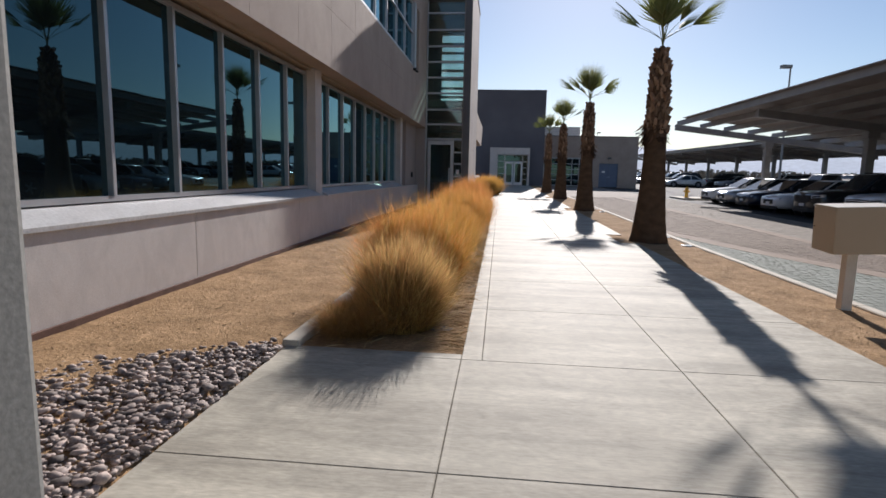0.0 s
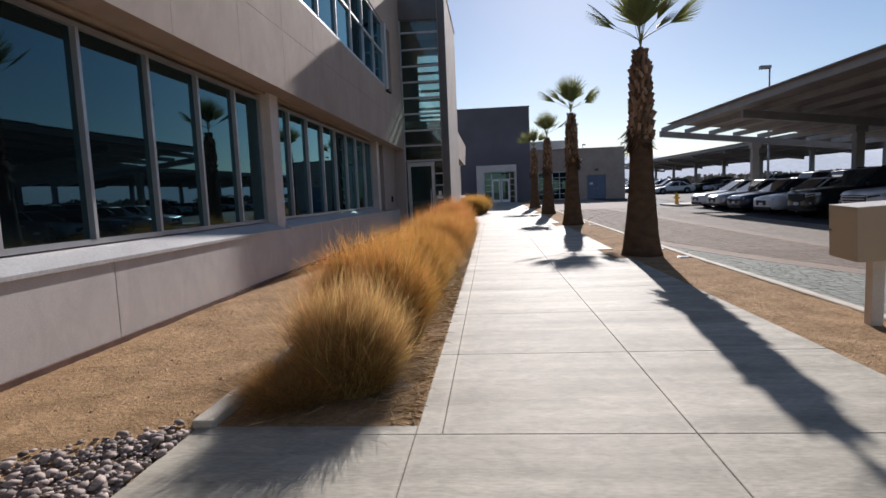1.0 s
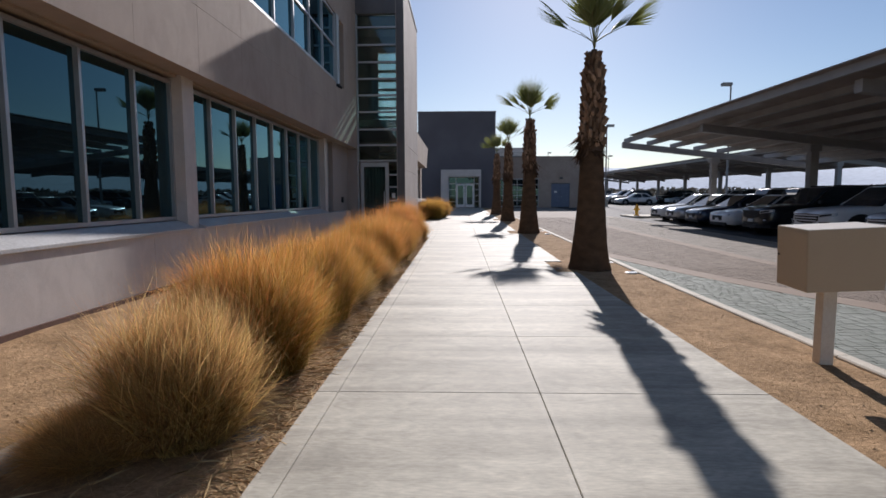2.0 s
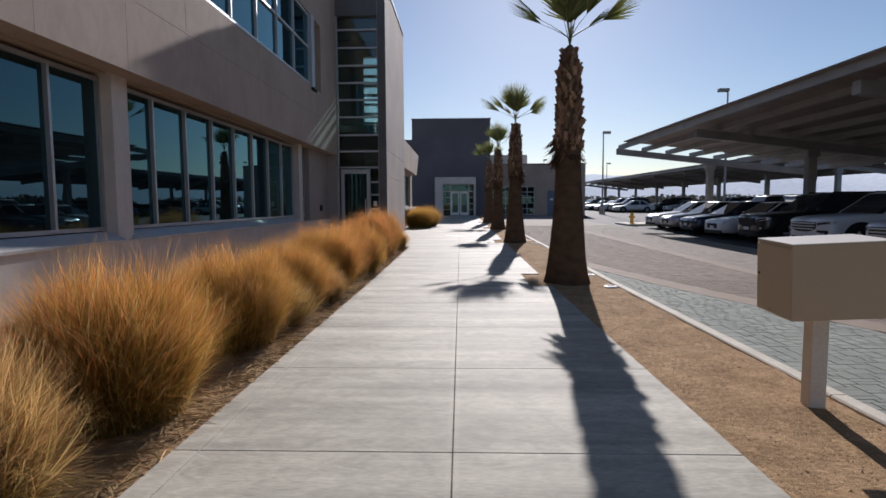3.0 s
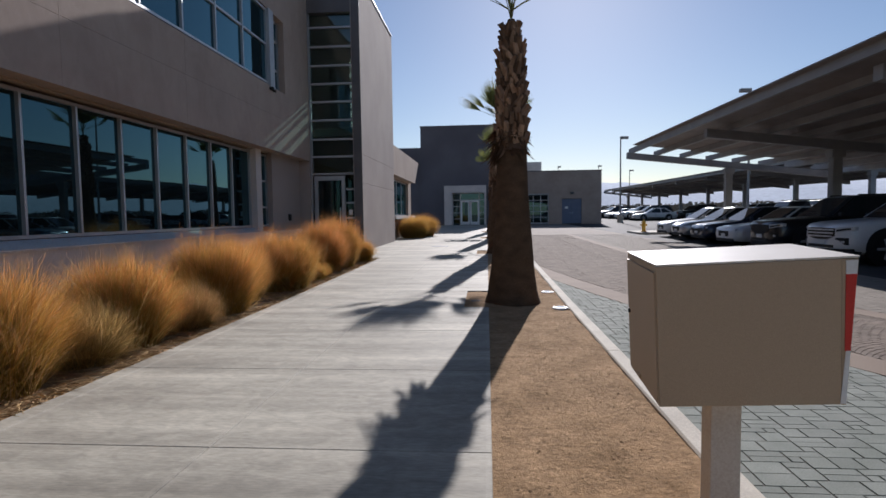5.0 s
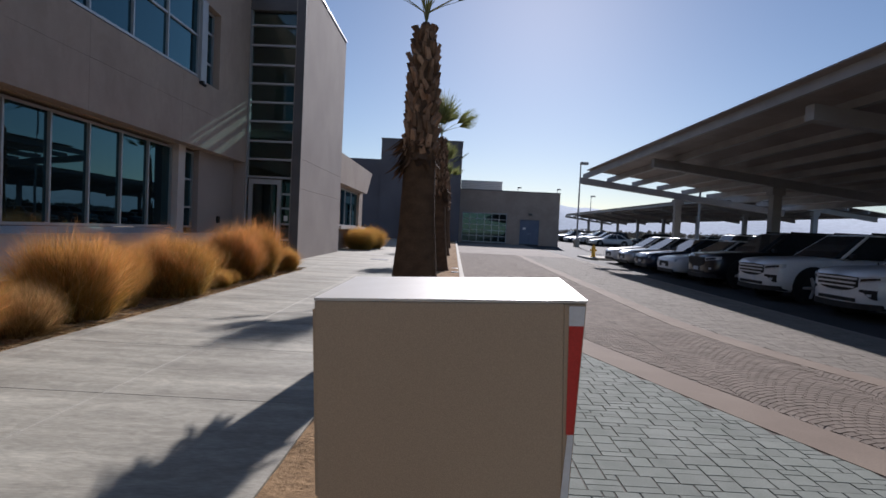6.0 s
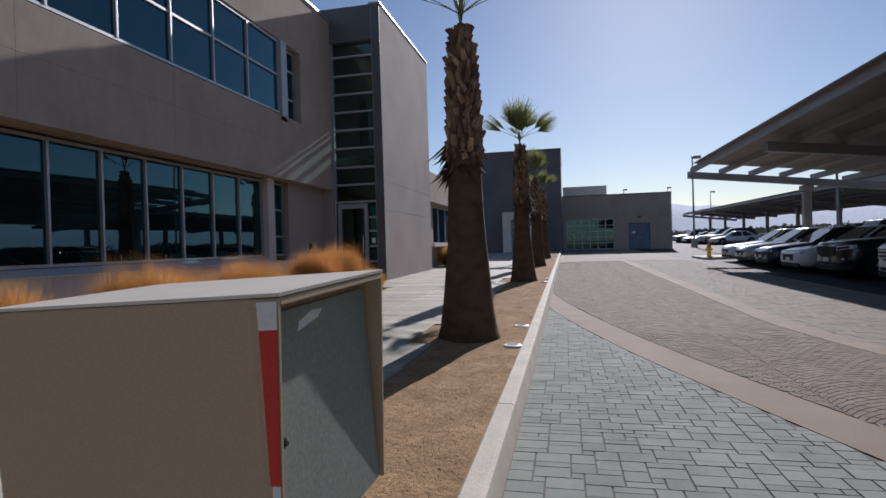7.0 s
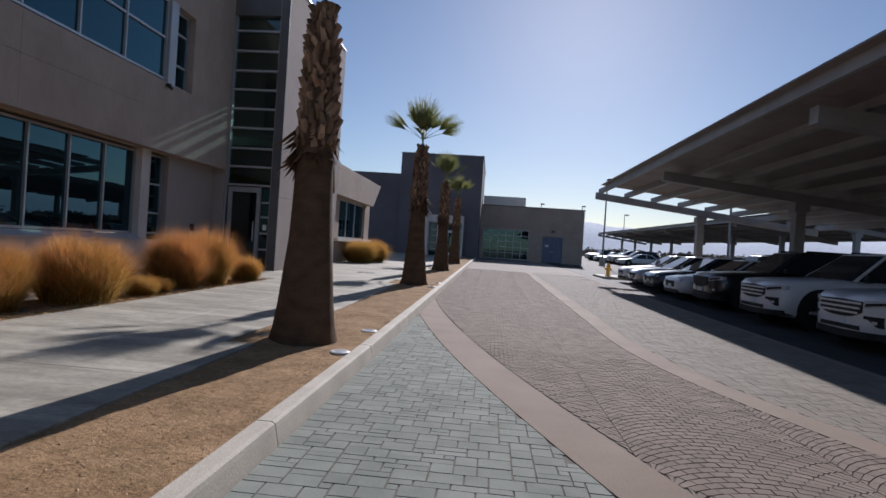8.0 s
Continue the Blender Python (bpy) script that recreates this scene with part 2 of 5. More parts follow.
M_COBBLE = shade("brown_fan_cobble", (0.212, 0.168, 0.134), (0.270, 0.217, 0.174), 4, 0.92, 0.35, 120, vary=0.10, spec=0.15, bump_scale=0.004)
M_STEEL = shade("painted_grey_steel", (0.27, 0.262, 0.258), (0.33, 0.322, 0.316), 1.5, 0.55, 0.05, 80)
M_PANEL = shade("solar_panel_underside", (0.20, 0.17, 0.152), (0.27, 0.23, 0.205), 0.8, 0.6, 0.05, 40)
M_PANELTOP = shade("solar_cell_blue", (0.02, 0.03, 0.06), (0.03, 0.04, 0.08), 1, 0.2, 0.0, 20)
M_TRUNK = shade("palm_bark_brown", (0.085, 0.054, 0.034), (0.14, 0.088, 0.054), 4, 0.95, 0.6, 46, spec=0.1, stretch=(1, 1, 1.7), world_space=False, bump_scale=0.012)
M_BOOT = islands(shade("palm_leaf_base", (0.15, 0.08, 0.048), (0.38, 0.25, 0.16), 7, 0.9, 0.6, 60, spec=0.1, world_space=False, stretch=(1, 1, 0.4)), 0.5)
M_FIBRE = islands(shade("palm_dead_fibre", (0.10, 0.06, 0.035), (0.17, 0.10, 0.06), 8, 0.95, 0.6, 60, spec=0.1, world_space=False), 0.3)
M_FROND = leafy("palm_frond_green", (0.17, 0.19, 0.06), (0.20, 0.22, 0.075), (0.32, 0.31, 0.15), 0.38)
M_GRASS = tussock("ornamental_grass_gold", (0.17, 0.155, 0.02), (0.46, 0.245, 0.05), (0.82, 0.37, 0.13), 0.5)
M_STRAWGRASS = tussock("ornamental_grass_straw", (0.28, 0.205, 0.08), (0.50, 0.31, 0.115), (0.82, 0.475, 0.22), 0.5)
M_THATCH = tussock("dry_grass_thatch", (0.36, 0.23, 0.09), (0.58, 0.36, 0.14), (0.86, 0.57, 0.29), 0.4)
M_ROCK = islands(shade("river_rock", (0.165, 0.135, 0.12), (0.40, 0.315, 0.27), 14, 0.75, 0.3, 60), 0.55)
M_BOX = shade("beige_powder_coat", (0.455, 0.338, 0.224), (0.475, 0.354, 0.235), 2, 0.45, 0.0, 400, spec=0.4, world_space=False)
# the box's beige made paler: sunlight on the lid sits in this colour
M_LID = shade("sunlit_beige", (0.66, 0.60, 0.51), (0.73, 0.67, 0.58), 5, 0.42, 0.0, 400, spec=0.6, world_space=False)
M_POST = shade("pale_post_paint", (0.60, 0.53, 0.45), (0.66, 0.59, 0.51), 3, 0.45, 0.04, 120, world_space=False, bump_scale=0.002)
M_BOXDOOR = shade("sage_panel", (0.22, 0.235, 0.20), (0.26, 0.275, 0.235), 3, 0.5, 0.05, 120, world_space=False)
M_RED = shade("reflective_red", (0.55, 0.03, 0.02), (0.62, 0.04, 0.03), 6, 0.35, 0.05, 200, world_space=False)
M_WHITE = shade("white_paint", (0.72, 0.71, 0.69), (0.8, 0.79, 0.77), 3, 0.5, 0.03, 100)
M_BLUE = shade("blue_grey_door_paint", (0.13, 0.16, 0.23), (0.16, 0.19, 0.26), 2, 0.6, 0.05, 80)
M_YELLOW = shade("hydrant_yellow", (0.75, 0.42, 0.04), (0.8, 0.48, 0.06), 5, 0.5, 0.1, 80)
M_RUBBER = shade("tyre_rubber", (0.015, 0.015, 0.015), (0.025, 0.025, 0.025), 10, 0.85, 0.1, 90)
M_RIM = shade("alloy_rim", (0.50, 0.50, 0.51), (0.56, 0.56, 0.56), 5, 0.4, 0.0, 50, metal=0.35)
M_CARGLASS = shade("car_glass", (0.02, 0.025, 0.03), (0.03, 0.035, 0.04), 1, 0.03, 0.0, 10, spec=0.5)
# the pale blue of this chrome stands in for sky reflected in it
M_CHROME = shade("sky_tinted_chrome", (0.55, 0.58, 0.64), (0.62, 0.65, 0.70), 5, 0.32, 0.0, 50, metal=0.7)
M_BLACKTRIM = shade("black_trim", (0.012, 0.012, 0.013), (0.02, 0.02, 0.02), 5, 0.6, 0.05, 50)
M_LENS = shade("headlight_lens", (0.5, 0.52, 0.55), (0.6, 0.62, 0.65), 5, 0.1, 0.0, 50, spec=0.8)
# distance haze is put into the hills as pale blue colour and glow
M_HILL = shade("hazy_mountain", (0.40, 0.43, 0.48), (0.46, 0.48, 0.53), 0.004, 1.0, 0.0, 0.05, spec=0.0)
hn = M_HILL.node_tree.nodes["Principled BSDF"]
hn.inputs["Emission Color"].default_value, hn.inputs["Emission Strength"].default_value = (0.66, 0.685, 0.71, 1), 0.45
# dusty leaf colour, paled further to carry the haze of distance
M_FARGREEN = shade("dusty_far_trees", (0.15, 0.14, 0.115), (0.23, 0.21, 0.17), 0.4, 0.95, 0.3, 3, spec=0.1)
M_DESERT = shade("desert_ground", (0.36, 0.28, 0.20), (0.44, 0.35, 0.26), 0.05, 0.95, 0.3, 3, spec=0.1)


# ---------------------------------------------------------------- mesh helpers
def solid(bm, x0, x1, y0, y1, z0, z1, m=None, lean=0.0):
    """A block between the given limits."""
    vs = [bm.verts.new((x, y, z)) for z in (z0, z1) for x, y in ((x0, y0), (x1, y0), (x1, y1), (x0, y1))]
    for f in ((3, 2, 1, 0), (4, 5, 6, 7), (0, 1, 5, 4), (1, 2, 6, 5), (2, 3, 7, 6), (3, 0, 4, 7)):
        bm.faces.new([vs[i] for i in f])
    if m is not None:
        bmesh.ops.transform(bm, matrix=m, verts=vs)
    return vs


def block(x0, x1, y0, y1, z0, z1, bevel=0.0, m=None):
    bm = bmesh.new()
    solid(bm, x0, x1, y0, y1, z0, z1, m)
    if bevel:
        bmesh.ops.bevel(bm, geom=bm.edges[:], offset=bevel, segments=2, profile=0.6, affect="EDGES")
    return bm


def prism(points, depth0, depth1, axis="x"):
    """A polygon of (a, b) pairs pushed along an axis: x -> (d, a, b), y -> (a, d, b), z -> (a, b, d)."""
    bm = bmesh.new()
    put = {"x": lambda a, b, d: (d, a, b), "y": lambda a, b, d: (a, d, b), "z": lambda a, b, d: (a, b, d)}[axis]
    lo, hi = [bm.verts.new(put(a, b, depth0)) for a, b in points], [bm.verts.new(put(a, b, depth1)) for a, b in points]
    bm.faces.new(lo), bm.faces.new(hi)
    for i in range(len(points)):
        j = (i + 1) % len(points)
        bm.faces.new((lo[i], lo[j], hi[j], hi[i]))
    bmesh.ops.recalc_face_normals(bm, faces=bm.faces[:])
    return bm


def tube(bm, p0, p1, r0, r1, seg=12, caps=True):
    """A tapered round bar from p0 to p1."""
    p0, p1 = Vector(p0), Vector(p1)
    q = (p1 - p0).to_track_quat("Z", "Y")
    rings = []
    for p, r in ((p0, r0), (p1, r1)):
        rings.append([bm.verts.new(p + q @ Vector((r * math.cos(2 * math.pi * i / seg), r * math.sin(2 * math.pi * i / seg), 0))) for i in range(seg)])
    for i in range(seg):
        j = (i + 1) % seg
        bm.faces.new((rings[0][i], rings[0][j], rings[1][j], rings[1][i]))
    if caps:
        bm.faces.new(rings[0][::-1]), bm.faces.new(rings[1])


def mesh_of(name, bm, material, smooth=False):
    me = bpy.data.meshes.new(name)
    bm.to_mesh(me)
    bm.free()
    me.materials.append(material)
    if smooth:
        me.shade_smooth()
    return me


def part(name, bm, material, parent=None, label="", smooth=False, m=None):
    """Links a bmesh (or a mesh) as one object under a thing or a part."""
    me = bm if isinstance(bm, bpy.types.Mesh) else mesh_of(name, bm, material, smooth)
    ob = new(name, me)
    ob.parent = parent
    if m is not None:
        ob.matrix_basis = m
    if label:
        tagged(ob, label)
    return ob


def thing(name, m, label, category, group=""):
    """An Empty at the base of a thing."""
    ob = new(name)
    ob.matrix_basis = m
    return tagged(ob, label, category, group)


def structure(name, bm, material, label, category, smooth=False):
    return tagged(part(name, bm, material, None, "", smooth), label, category, "", "structure")


def rise(y):
    """The ground climbs gently beyond the first palm."""
    return 0.008 * max(0.0, y - 12.0)


def sheet(x0, x1, y0, y1, z, thick=0.12, step=4.0):
    """A slab of ground that follows the rise."""
    bm = bmesh.new()
    n = max(1, int((y1 - y0) / step))
    rows = []
    for i in range(n + 1):
        y = y0 + (y1 - y0) * i / n
        rows.append([bm.verts.new((x, y, z + rise(y) - d)) for x, d in ((x0, thick), (x0, 0), (x1, 0), (x1, thick))])
    for a, b in zip(rows, rows[1:]):
        for k in range(4):
            bm.faces.new((a[k], a[(k + 1) % 4], b[(k + 1) % 4], b[k]))
    bm.faces.new(rows[0]), bm.faces.new(rows[-1])
    bmesh.ops.recalc_face_normals(bm, faces=bm.faces[:])
    return bm


# ---------------------------------------------------------------- ground
ROAD = -0.15
KERB_IN, KERB_OUT = 3.915, 4.055
bm = bmesh.new()
ys = (-3000, -40, 0, 12, 28, 45, 62, 100, 160, 3000)
cols = [[bm.verts.new((x, y, rise(min(y, 100)) - 0.24)) for x in (-3000, -60, 0, 60, 3000)] for y in ys]
for a, b in zip(cols, cols[1:]):
    for i in range(4):
        bm.faces.new((a[i], a[i + 1], b[i + 1], b[i]))
structure("ground", bm, M_DESERT, "dry sandy desert ground reaching the far hills", "ground")
structure("road", sheet(KERB_OUT, 10.6, -30, 110, ROAD, 0.06), M_ROAD, "worn light brown driveway beside the kerb", "road")
structure("parking_lot", sheet(10.6, 75, -30, 140, ROAD - 0.004, 0.06), M_LOT, "dark worn asphalt parking lot, deepened for the carports' shade", "parking lot")

# planting soil strips


def lumps(x, y):
    """Relief of raked soil, about -1 to 1.5."""
    return noise.noise(Vector((x * 2.2, y * 2.2, 0.3))) + 0.5 * noise.noise(Vector((x * 9, y * 9, 4.3)))


def uneven_soil(x0, x1, y0, y1, nx, ny, amp, lift):
    bm = bmesh.new()
    g = [[None] * (nx + 1) for _ in range(ny + 1)]
    for j in range(ny + 1):
        for i in range(nx + 1):
            x, y = x0 + (x1 - x0) * i / nx, y0 + (y1 - y0) * j / ny
            g[j][i] = bm.verts.new((x, y, lift(x, y) + rise(y) + amp * lumps(x, y)))
    for j in range(ny):
        for i in range(nx):
            bm.faces.new((g[j][i], g[j][i + 1], g[j + 1][i + 1], g[j + 1][i]))
    return bm


structure("soil_strip", uneven_soil(2.5, KERB_IN + 0.01, -6, 54, 26, 900, 0.017, lambda x, y: -0.016), M_DIRT, "strip of tan decomposed granite beside the kerb", "soil", True)
structure("soil_bed", uneven_soil(-4.2, -1.551, -6, 19.8, 40, 300, 0.012, lambda x, y: -0.014 if x > -1.6 else 0.02 + 0.05 * (-1.58 - x) / 1.6), M_DIRT, "tan gravelly soil bed against the building", "soil", True)
structure("grass_bed", uneven_soil(-1.46, -0.2, 4.0, 19.7, 24, 220, 0.016, lambda x, y: -0.02), M_DIRT, "dry soil of the ornamental grass bed", "soil", True)

# kerb of the driveway, cast in lengths with open joints
kerb = tagged(new("kerb"), "pale concrete kerb along the driveway", "kerb", "", "structure")
STEP = 2.8
for i in range(-5, 17):
    y0 = 9.154 + STEP * i
    y1 = y0 + STEP - 0.012
    bm = bmesh.new()
    prof = ((KERB_IN, -0.25), (KERB_IN, -0.012), (KERB_IN + 0.012, 0.0), (KERB_OUT - 0.03, 0.0), (KERB_OUT - 0.008, -0.012), (KERB_OUT, -0.04), (KERB_OUT + 0.025, ROAD - 0.02), (KERB_OUT + 0.025, -0.25))
    ends = [[bm.verts.new((x, y, z + rise(y) + 0.006)) for x, z in prof] for y in (y0, y1)]
    bm.faces.new(ends[0]), bm.faces.new(ends[1][::-1])
    for k in range(len(prof)):
        j = (k + 1) % len(prof)
        bm.faces.new((ends[0][k], ends[1][k], ends[1][j], ends[0][j]))
    bmesh.ops.recalc_face_normals(bm, faces=bm.faces[:])
    part("kerb_stone", bm, M_KERB, kerb)

# footpath: slabs with joints between them over a dirty bed
structure("path_bed", sheet(-1.5, 2.84, -6, 54, -0.03, 0.1), M_JOINT, "dark grit in the joints under the path", "path bed")
path = tagged(new("footpath"), "broom-finished pale concrete footpath cast in square slabs", "footpath", "", "structure")
PANEL = 1.53


def slab(x0, x1, y0, y1, gap=0.0035):
    bm = bmesh.new()
    g = gap / 2
    x0, x1, y0, y1 = x0 + g, x1 - g, y0 + g, y1 - g
    e = 0.004
    rows = []
    for d, z in ((0, -0.10), (0, -e), (e, 0.0)):
        rows.append([bm.verts.new((x, y, z + rise(y))) for x, y in ((x0 + d, y0 + d), (x1 - d, y0 + d), (x1 - d, y1 - d), (x0 + d, y1 - d))])
    for a, b in zip(rows, rows[1:]):
        for k in range(4):
            bm.faces.new((a[k], a[(k + 1) % 4], b[(k + 1) % 4], b[k]))
    w = min(0.032, (x1 - x0) * 0.2)
    mid = [bm.verts.new((x, y, rise(y))) for x, y in ((x0 + w, y0 + w), (x1 - w, y0 + w), (x1 - w, y1 - w), (x0 + w, y1 - w))]
    for k in range(4):
        bm.faces.new((rows[2][k], rows[2][(k + 1) % 4], mid[(k + 1) % 4], mid[k])).material_index = 1
    bm.faces.new(mid)
    return bm


PALMS = (12.1, 21.3, 29.7, 38.3)
for i in range(-7, 33):
    y0, y1 = 3.885 + PANEL * i, 3.885 + PANEL * (i + 1)
    if y0 < 3.8:
        part("slab", slab(-1.55, -0.21, y0, y1), M_CONCRETE, path)
        part("slab", slab(-0.21, 1.32, y0, y1), M_CONCRETE, path)
    else:
        part("edge_slab", slab(-0.21, -0.06, y0, y1, 0.003), M_CONCRETE, path)
        part("slab", slab(-0.06, 1.32, y0, y1), M_CONCRETE, path)
    well = [p for p in PALMS if y0 - 0.2 < p + 0.3 < y1 - 0.2]
    if well:
        part("slab", slab(1.32, 2.52, y0, y1), M_CONCRETE, path)
    else:
        part("slab", slab(1.32, 2.86, y0, y1), M_CONCRETE, path)
    if y0 > 19.0:
        for k in range(4):
            x1 = -0.21 - k * PANEL
            part("slab", slab(x1 - PANEL, x1, y0, y1), M_CONCRETE, path)
for ob in path.children:
    ob.data.materials.append(M_TOOLED)
part("edge_slab", slab(-1.55, -0.21, 3.885, 4.0, 0.003), M_CONCRETE, path).data.materials.append(M_TOOLED)
structure("path_bed_plaza", sheet(-6.2, -0.2, 19.4, 54, -0.03, 0.1), M_JOINT, "dark grit in the joints of the entrance plaza", "path bed")
# edging between grass bed and gravel soil
edging = tagged(new("edging"), "weathered concrete mow strip behind the grasses", "edging", "", "structure")
for i in range(9):
    bm = block(-1.58, -1.45, 3.98 + 1.75 * i, 3.98 + 1.75 * (i + 1) - 0.01, -0.15, 0.045, 0.012)
    for v in bm.verts:
        v.co.z += rise(v.co.y)
    part("edging_stone", bm, M_KERB, edging)

# ---------------------------------------------------------------- office building
BM = pose(-3.26, 0, 0)
office = thing("office_building", BM, "two-storey tan stucco office building with long ribbon windows", "building")
SILL, HEAD, SOF, OVER, ROOF = 1.0, 3.06, 3.14, 0.28, 8.6
Y0, Y1 = -9.0, 22.12


def beside(*limits):
    bm = bmesh.new()
    for lim in limits:
        solid(bm, *lim)
    return bm


# lower wall in cast lengths with reveal joints
edges = [Y0, -4.6, -0.4, 2.35, 5.75, 8.9, 12.1, 15.3, 18.5, Y1]
for a, b in zip(edges, edges[1:]):
    part("base_panel", block(-0.4, 0.0, a + 0.005, b - 0.005, -0.3, 0.86, 0.006), M_LOWWALL, office)
part("footing", block(-0.3, 0.03, Y0, Y1, -0.3, 0.125), M_SCREED, office, "dark weep screed along the wall foot")
for a, b in ((Y0, 9.98), (10.34, 18.6)):
    part("sill", prism(((0.03, 0.84), (0.03, 0.875), (-0.2, 0.985), (-0.34, 0.985), (-0.34, 0.84)), a, b, "y"), M_SILL, office, "sloping pale metal window sill")
# piers between the windows
part("pier", block(-0.4, -0.08, 9.98, 10.34, 0.863, SOF, 0.01), M_LOWWALL, office)
part("pier", block(-0.4, -0.08, 18.6, 18.95, 0.863, SOF, 0.01), M_LOWWALL, office)
part("pier", block(-0.4, -0.1, 19.75, Y1, 0.863, SOF, 0.01), M_TOWER, office)
part("wall_box", block(-0.1, -0.04, 20.95, 21.1, 1.15, 1.35, 0.01), M_BLACKTRIM, office, "small dark wall-mounted box")
part("head_panel", beside((-0.4, -0.15, Y0, Y1, SOF - 0.03, SOF + 0.25)), M_SOFFIT, office)


def ribbon(y0, y1, mull, z0, z1, x, rows=()):
    """A window band: frame, mullions, rails and one pane for each opening."""
    f = 0.05
    frame_ob = part("window_frame", beside((x - 0.06, x + 0.05, y0, y1, z0, z0 + f), (x - 0.06, x + 0.05, y0, y1, z1 - f, z1), (x - 0.06, x + 0.05, y0, y0 + f, z0 + f, z1 - f), (x - 0.06, x + 0.05, y1 - f, y1, z0 + f, z1 - f)), M_ALU, office)
    at = [y0 + f] + list(mull) + [y1 - f]
    for y in mull:
        part("mullion", block(x - 0.05, x + 0.06, y - 0.022, y + 0.022, z0 + f, z1 - f, 0.004), M_ALU, frame_ob)
    levels = [z0 + f] + list(rows) + [z1 - f]
    for a, b in zip(at, at[1:]):
        for c, d in zip(levels, levels[1:]):
            pane = bmesh.new()
            t = random.uniform(-0.0015, 0.0015)
            solid(pane, x - 0.012, x, a, b, c, d)
            for v in pane.verts:
                v.co.x += t * (v.co.y - a) + random.uniform(-0.001, 0.001) * (v.co.z - c)
            part("pane", pane, M_WINDOW, frame_ob)
    for a, b in zip(at, at[1:]):
        for z in rows:
            part("rail", block(x - 0.05, x + 0.045, a + 0.03, b - 0.03, z - 0.025, z + 0.025), M_ALU, frame_ob)


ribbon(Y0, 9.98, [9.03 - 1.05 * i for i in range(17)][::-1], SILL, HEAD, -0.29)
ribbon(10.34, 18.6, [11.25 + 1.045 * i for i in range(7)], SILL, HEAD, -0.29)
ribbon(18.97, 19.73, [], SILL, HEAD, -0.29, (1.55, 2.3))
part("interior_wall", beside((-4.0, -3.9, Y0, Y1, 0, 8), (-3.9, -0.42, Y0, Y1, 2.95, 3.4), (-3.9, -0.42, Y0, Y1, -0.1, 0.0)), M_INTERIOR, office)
# overhanging upper storey, in stucco fields with reveals
part("soffit", beside((-0.15, OVER - 0.02, Y0, Y1, SOF, SOF + 0.05)), M_SOFFIT, office, "tan soffit with two dark strips for its shaded grooves")
# thin dark strips paint the shade of the two reveal grooves
for a, b in ((OVER - 0.075, OVER - 0.045), (OVER - 0.27, OVER - 0.25)):
    part("reveal_strip", block(a, b, Y0, Y1, SOF - 0.014, SOF - 0.003), M_DARKMETAL, office, "dark strip painting the shade of a soffit groove")
UP0, UP1 = 4.86, 6.83
fields = [Y0, -5.2, -1.4, 2.4, 5.0, 6.6, 8.2, 9.8, 11.4, 14.6, 18.0, Y1]
for a, b in zip(fields, fields[1:]):
    part("stucco_field", block(OVER - 0.3, OVER, a + 0.0015, b - 0.0015, SOF - 0.04, 4.06, 0.003), M_STUCCO, office)
    part("stucco_field", block(OVER - 0.3, OVER, a + 0.0015, b - 0.0015, 4.063, UP0 - 0.03, 0.003), M_STUCCO, office)
part("upper_wall", beside((OVER - 0.3, OVER, Y0, Y1, UP1 + 0.03, ROOF), (OVER - 0.3, OVER, 19.98, Y1, UP0 - 0.03, UP1 + 0.03), (OVER - 0.3, OVER, Y0, 3.0, UP0 - 0.03, UP1 + 0.03)), M_STUCCO, office)
part("parapet_cap", block(OVER - 0.4, OVER + 0.04, Y0, Y1, ROOF, ROOF + 0.07), M_ALU, office, "bright metal parapet cap")
part("roof", beside((-14, OVER - 0.3, Y0, Y1, ROOF - 0.5, ROOF - 0.2), (-14, -13.7, Y0, Y1, -0.2, ROOF - 0.5), (-13.7, OVER - 0.3, Y0, Y0 + 0.3, -0.2, ROOF - 0.5)), M_STUCCO, office)
ribbon(3.0, 18.79, [17.28 - 1.345 * i for i in range(11)][::-1], UP0, UP1, OVER - 0.07, (5.89,))
ribbon(19.13, 19.96, [], UP0, UP1, OVER - 0.22, (5.45, 6.27))
part("window_post", block(OVER - 0.25, OVER + 0.05, 18.80, 19.11, UP0 - 0.1, UP1 + 0.03, 0.01), M_ALU, office, "broad pale metal post beside the upper window")
bm = bmesh.new()
solid(bm, OVER, OVER + 0.1, 18.80, 18.90, 4.70, 4.78)
tube(bm, (OVER + 0.06, 18.85, 4.71), (OVER + 0.16, 18.8, 4.65), 0.035, 0.04, 10)
part("security_camera", bm, M_BLACKTRIM, office)

# ---------------------------------------------------------------- stair tower
TX0, TX1, TY0, TY1, TZ = -2.95, -1.24, 22.15, 28.35, 8.99
tower = thing("stair_tower", pose(0, 0, 0.06), "tall plaster stair tower with a green glazed front", "building")
for i, (a, b) in enumerate(((-0.2, 2.3), (2.308, 3.25), (3.258, TZ))):
    part("east_wall", beside((TX1 - 0.3, TX1, TY0, TY1, a, b)), M_TOWER, tower)
part("fin", block(TX1 - 0.27, TX1 - 0.002, TY0 - 0.025, TY0 - 0.002, -0.2, TZ), M_DARKMETAL, tower, "dark metal edge strip of the front")
part("top_beam", beside((-4.6, TX1 - 0.3, TY0, TY0 + 0.4, 7.85, TZ)), M_DARKMETAL, tower)
part("back_wall", beside((-6.5, -3.05, TY1 - 0.3, TY1, -0.2, TZ), (-3.05, TX1 - 0.3, TY1 - 0.3, TY1, -0.2, 2.5), (-3.05, TX1 - 0.3, TY1 - 0.3, TY1, 8.0, TZ)), M_TOWER, tower)
part("roof", beside((-6.5, TX1 - 0.3, TY0 + 0.4, TY1 - 0.3, 8.7, 8.9)), M_TOWER, tower)
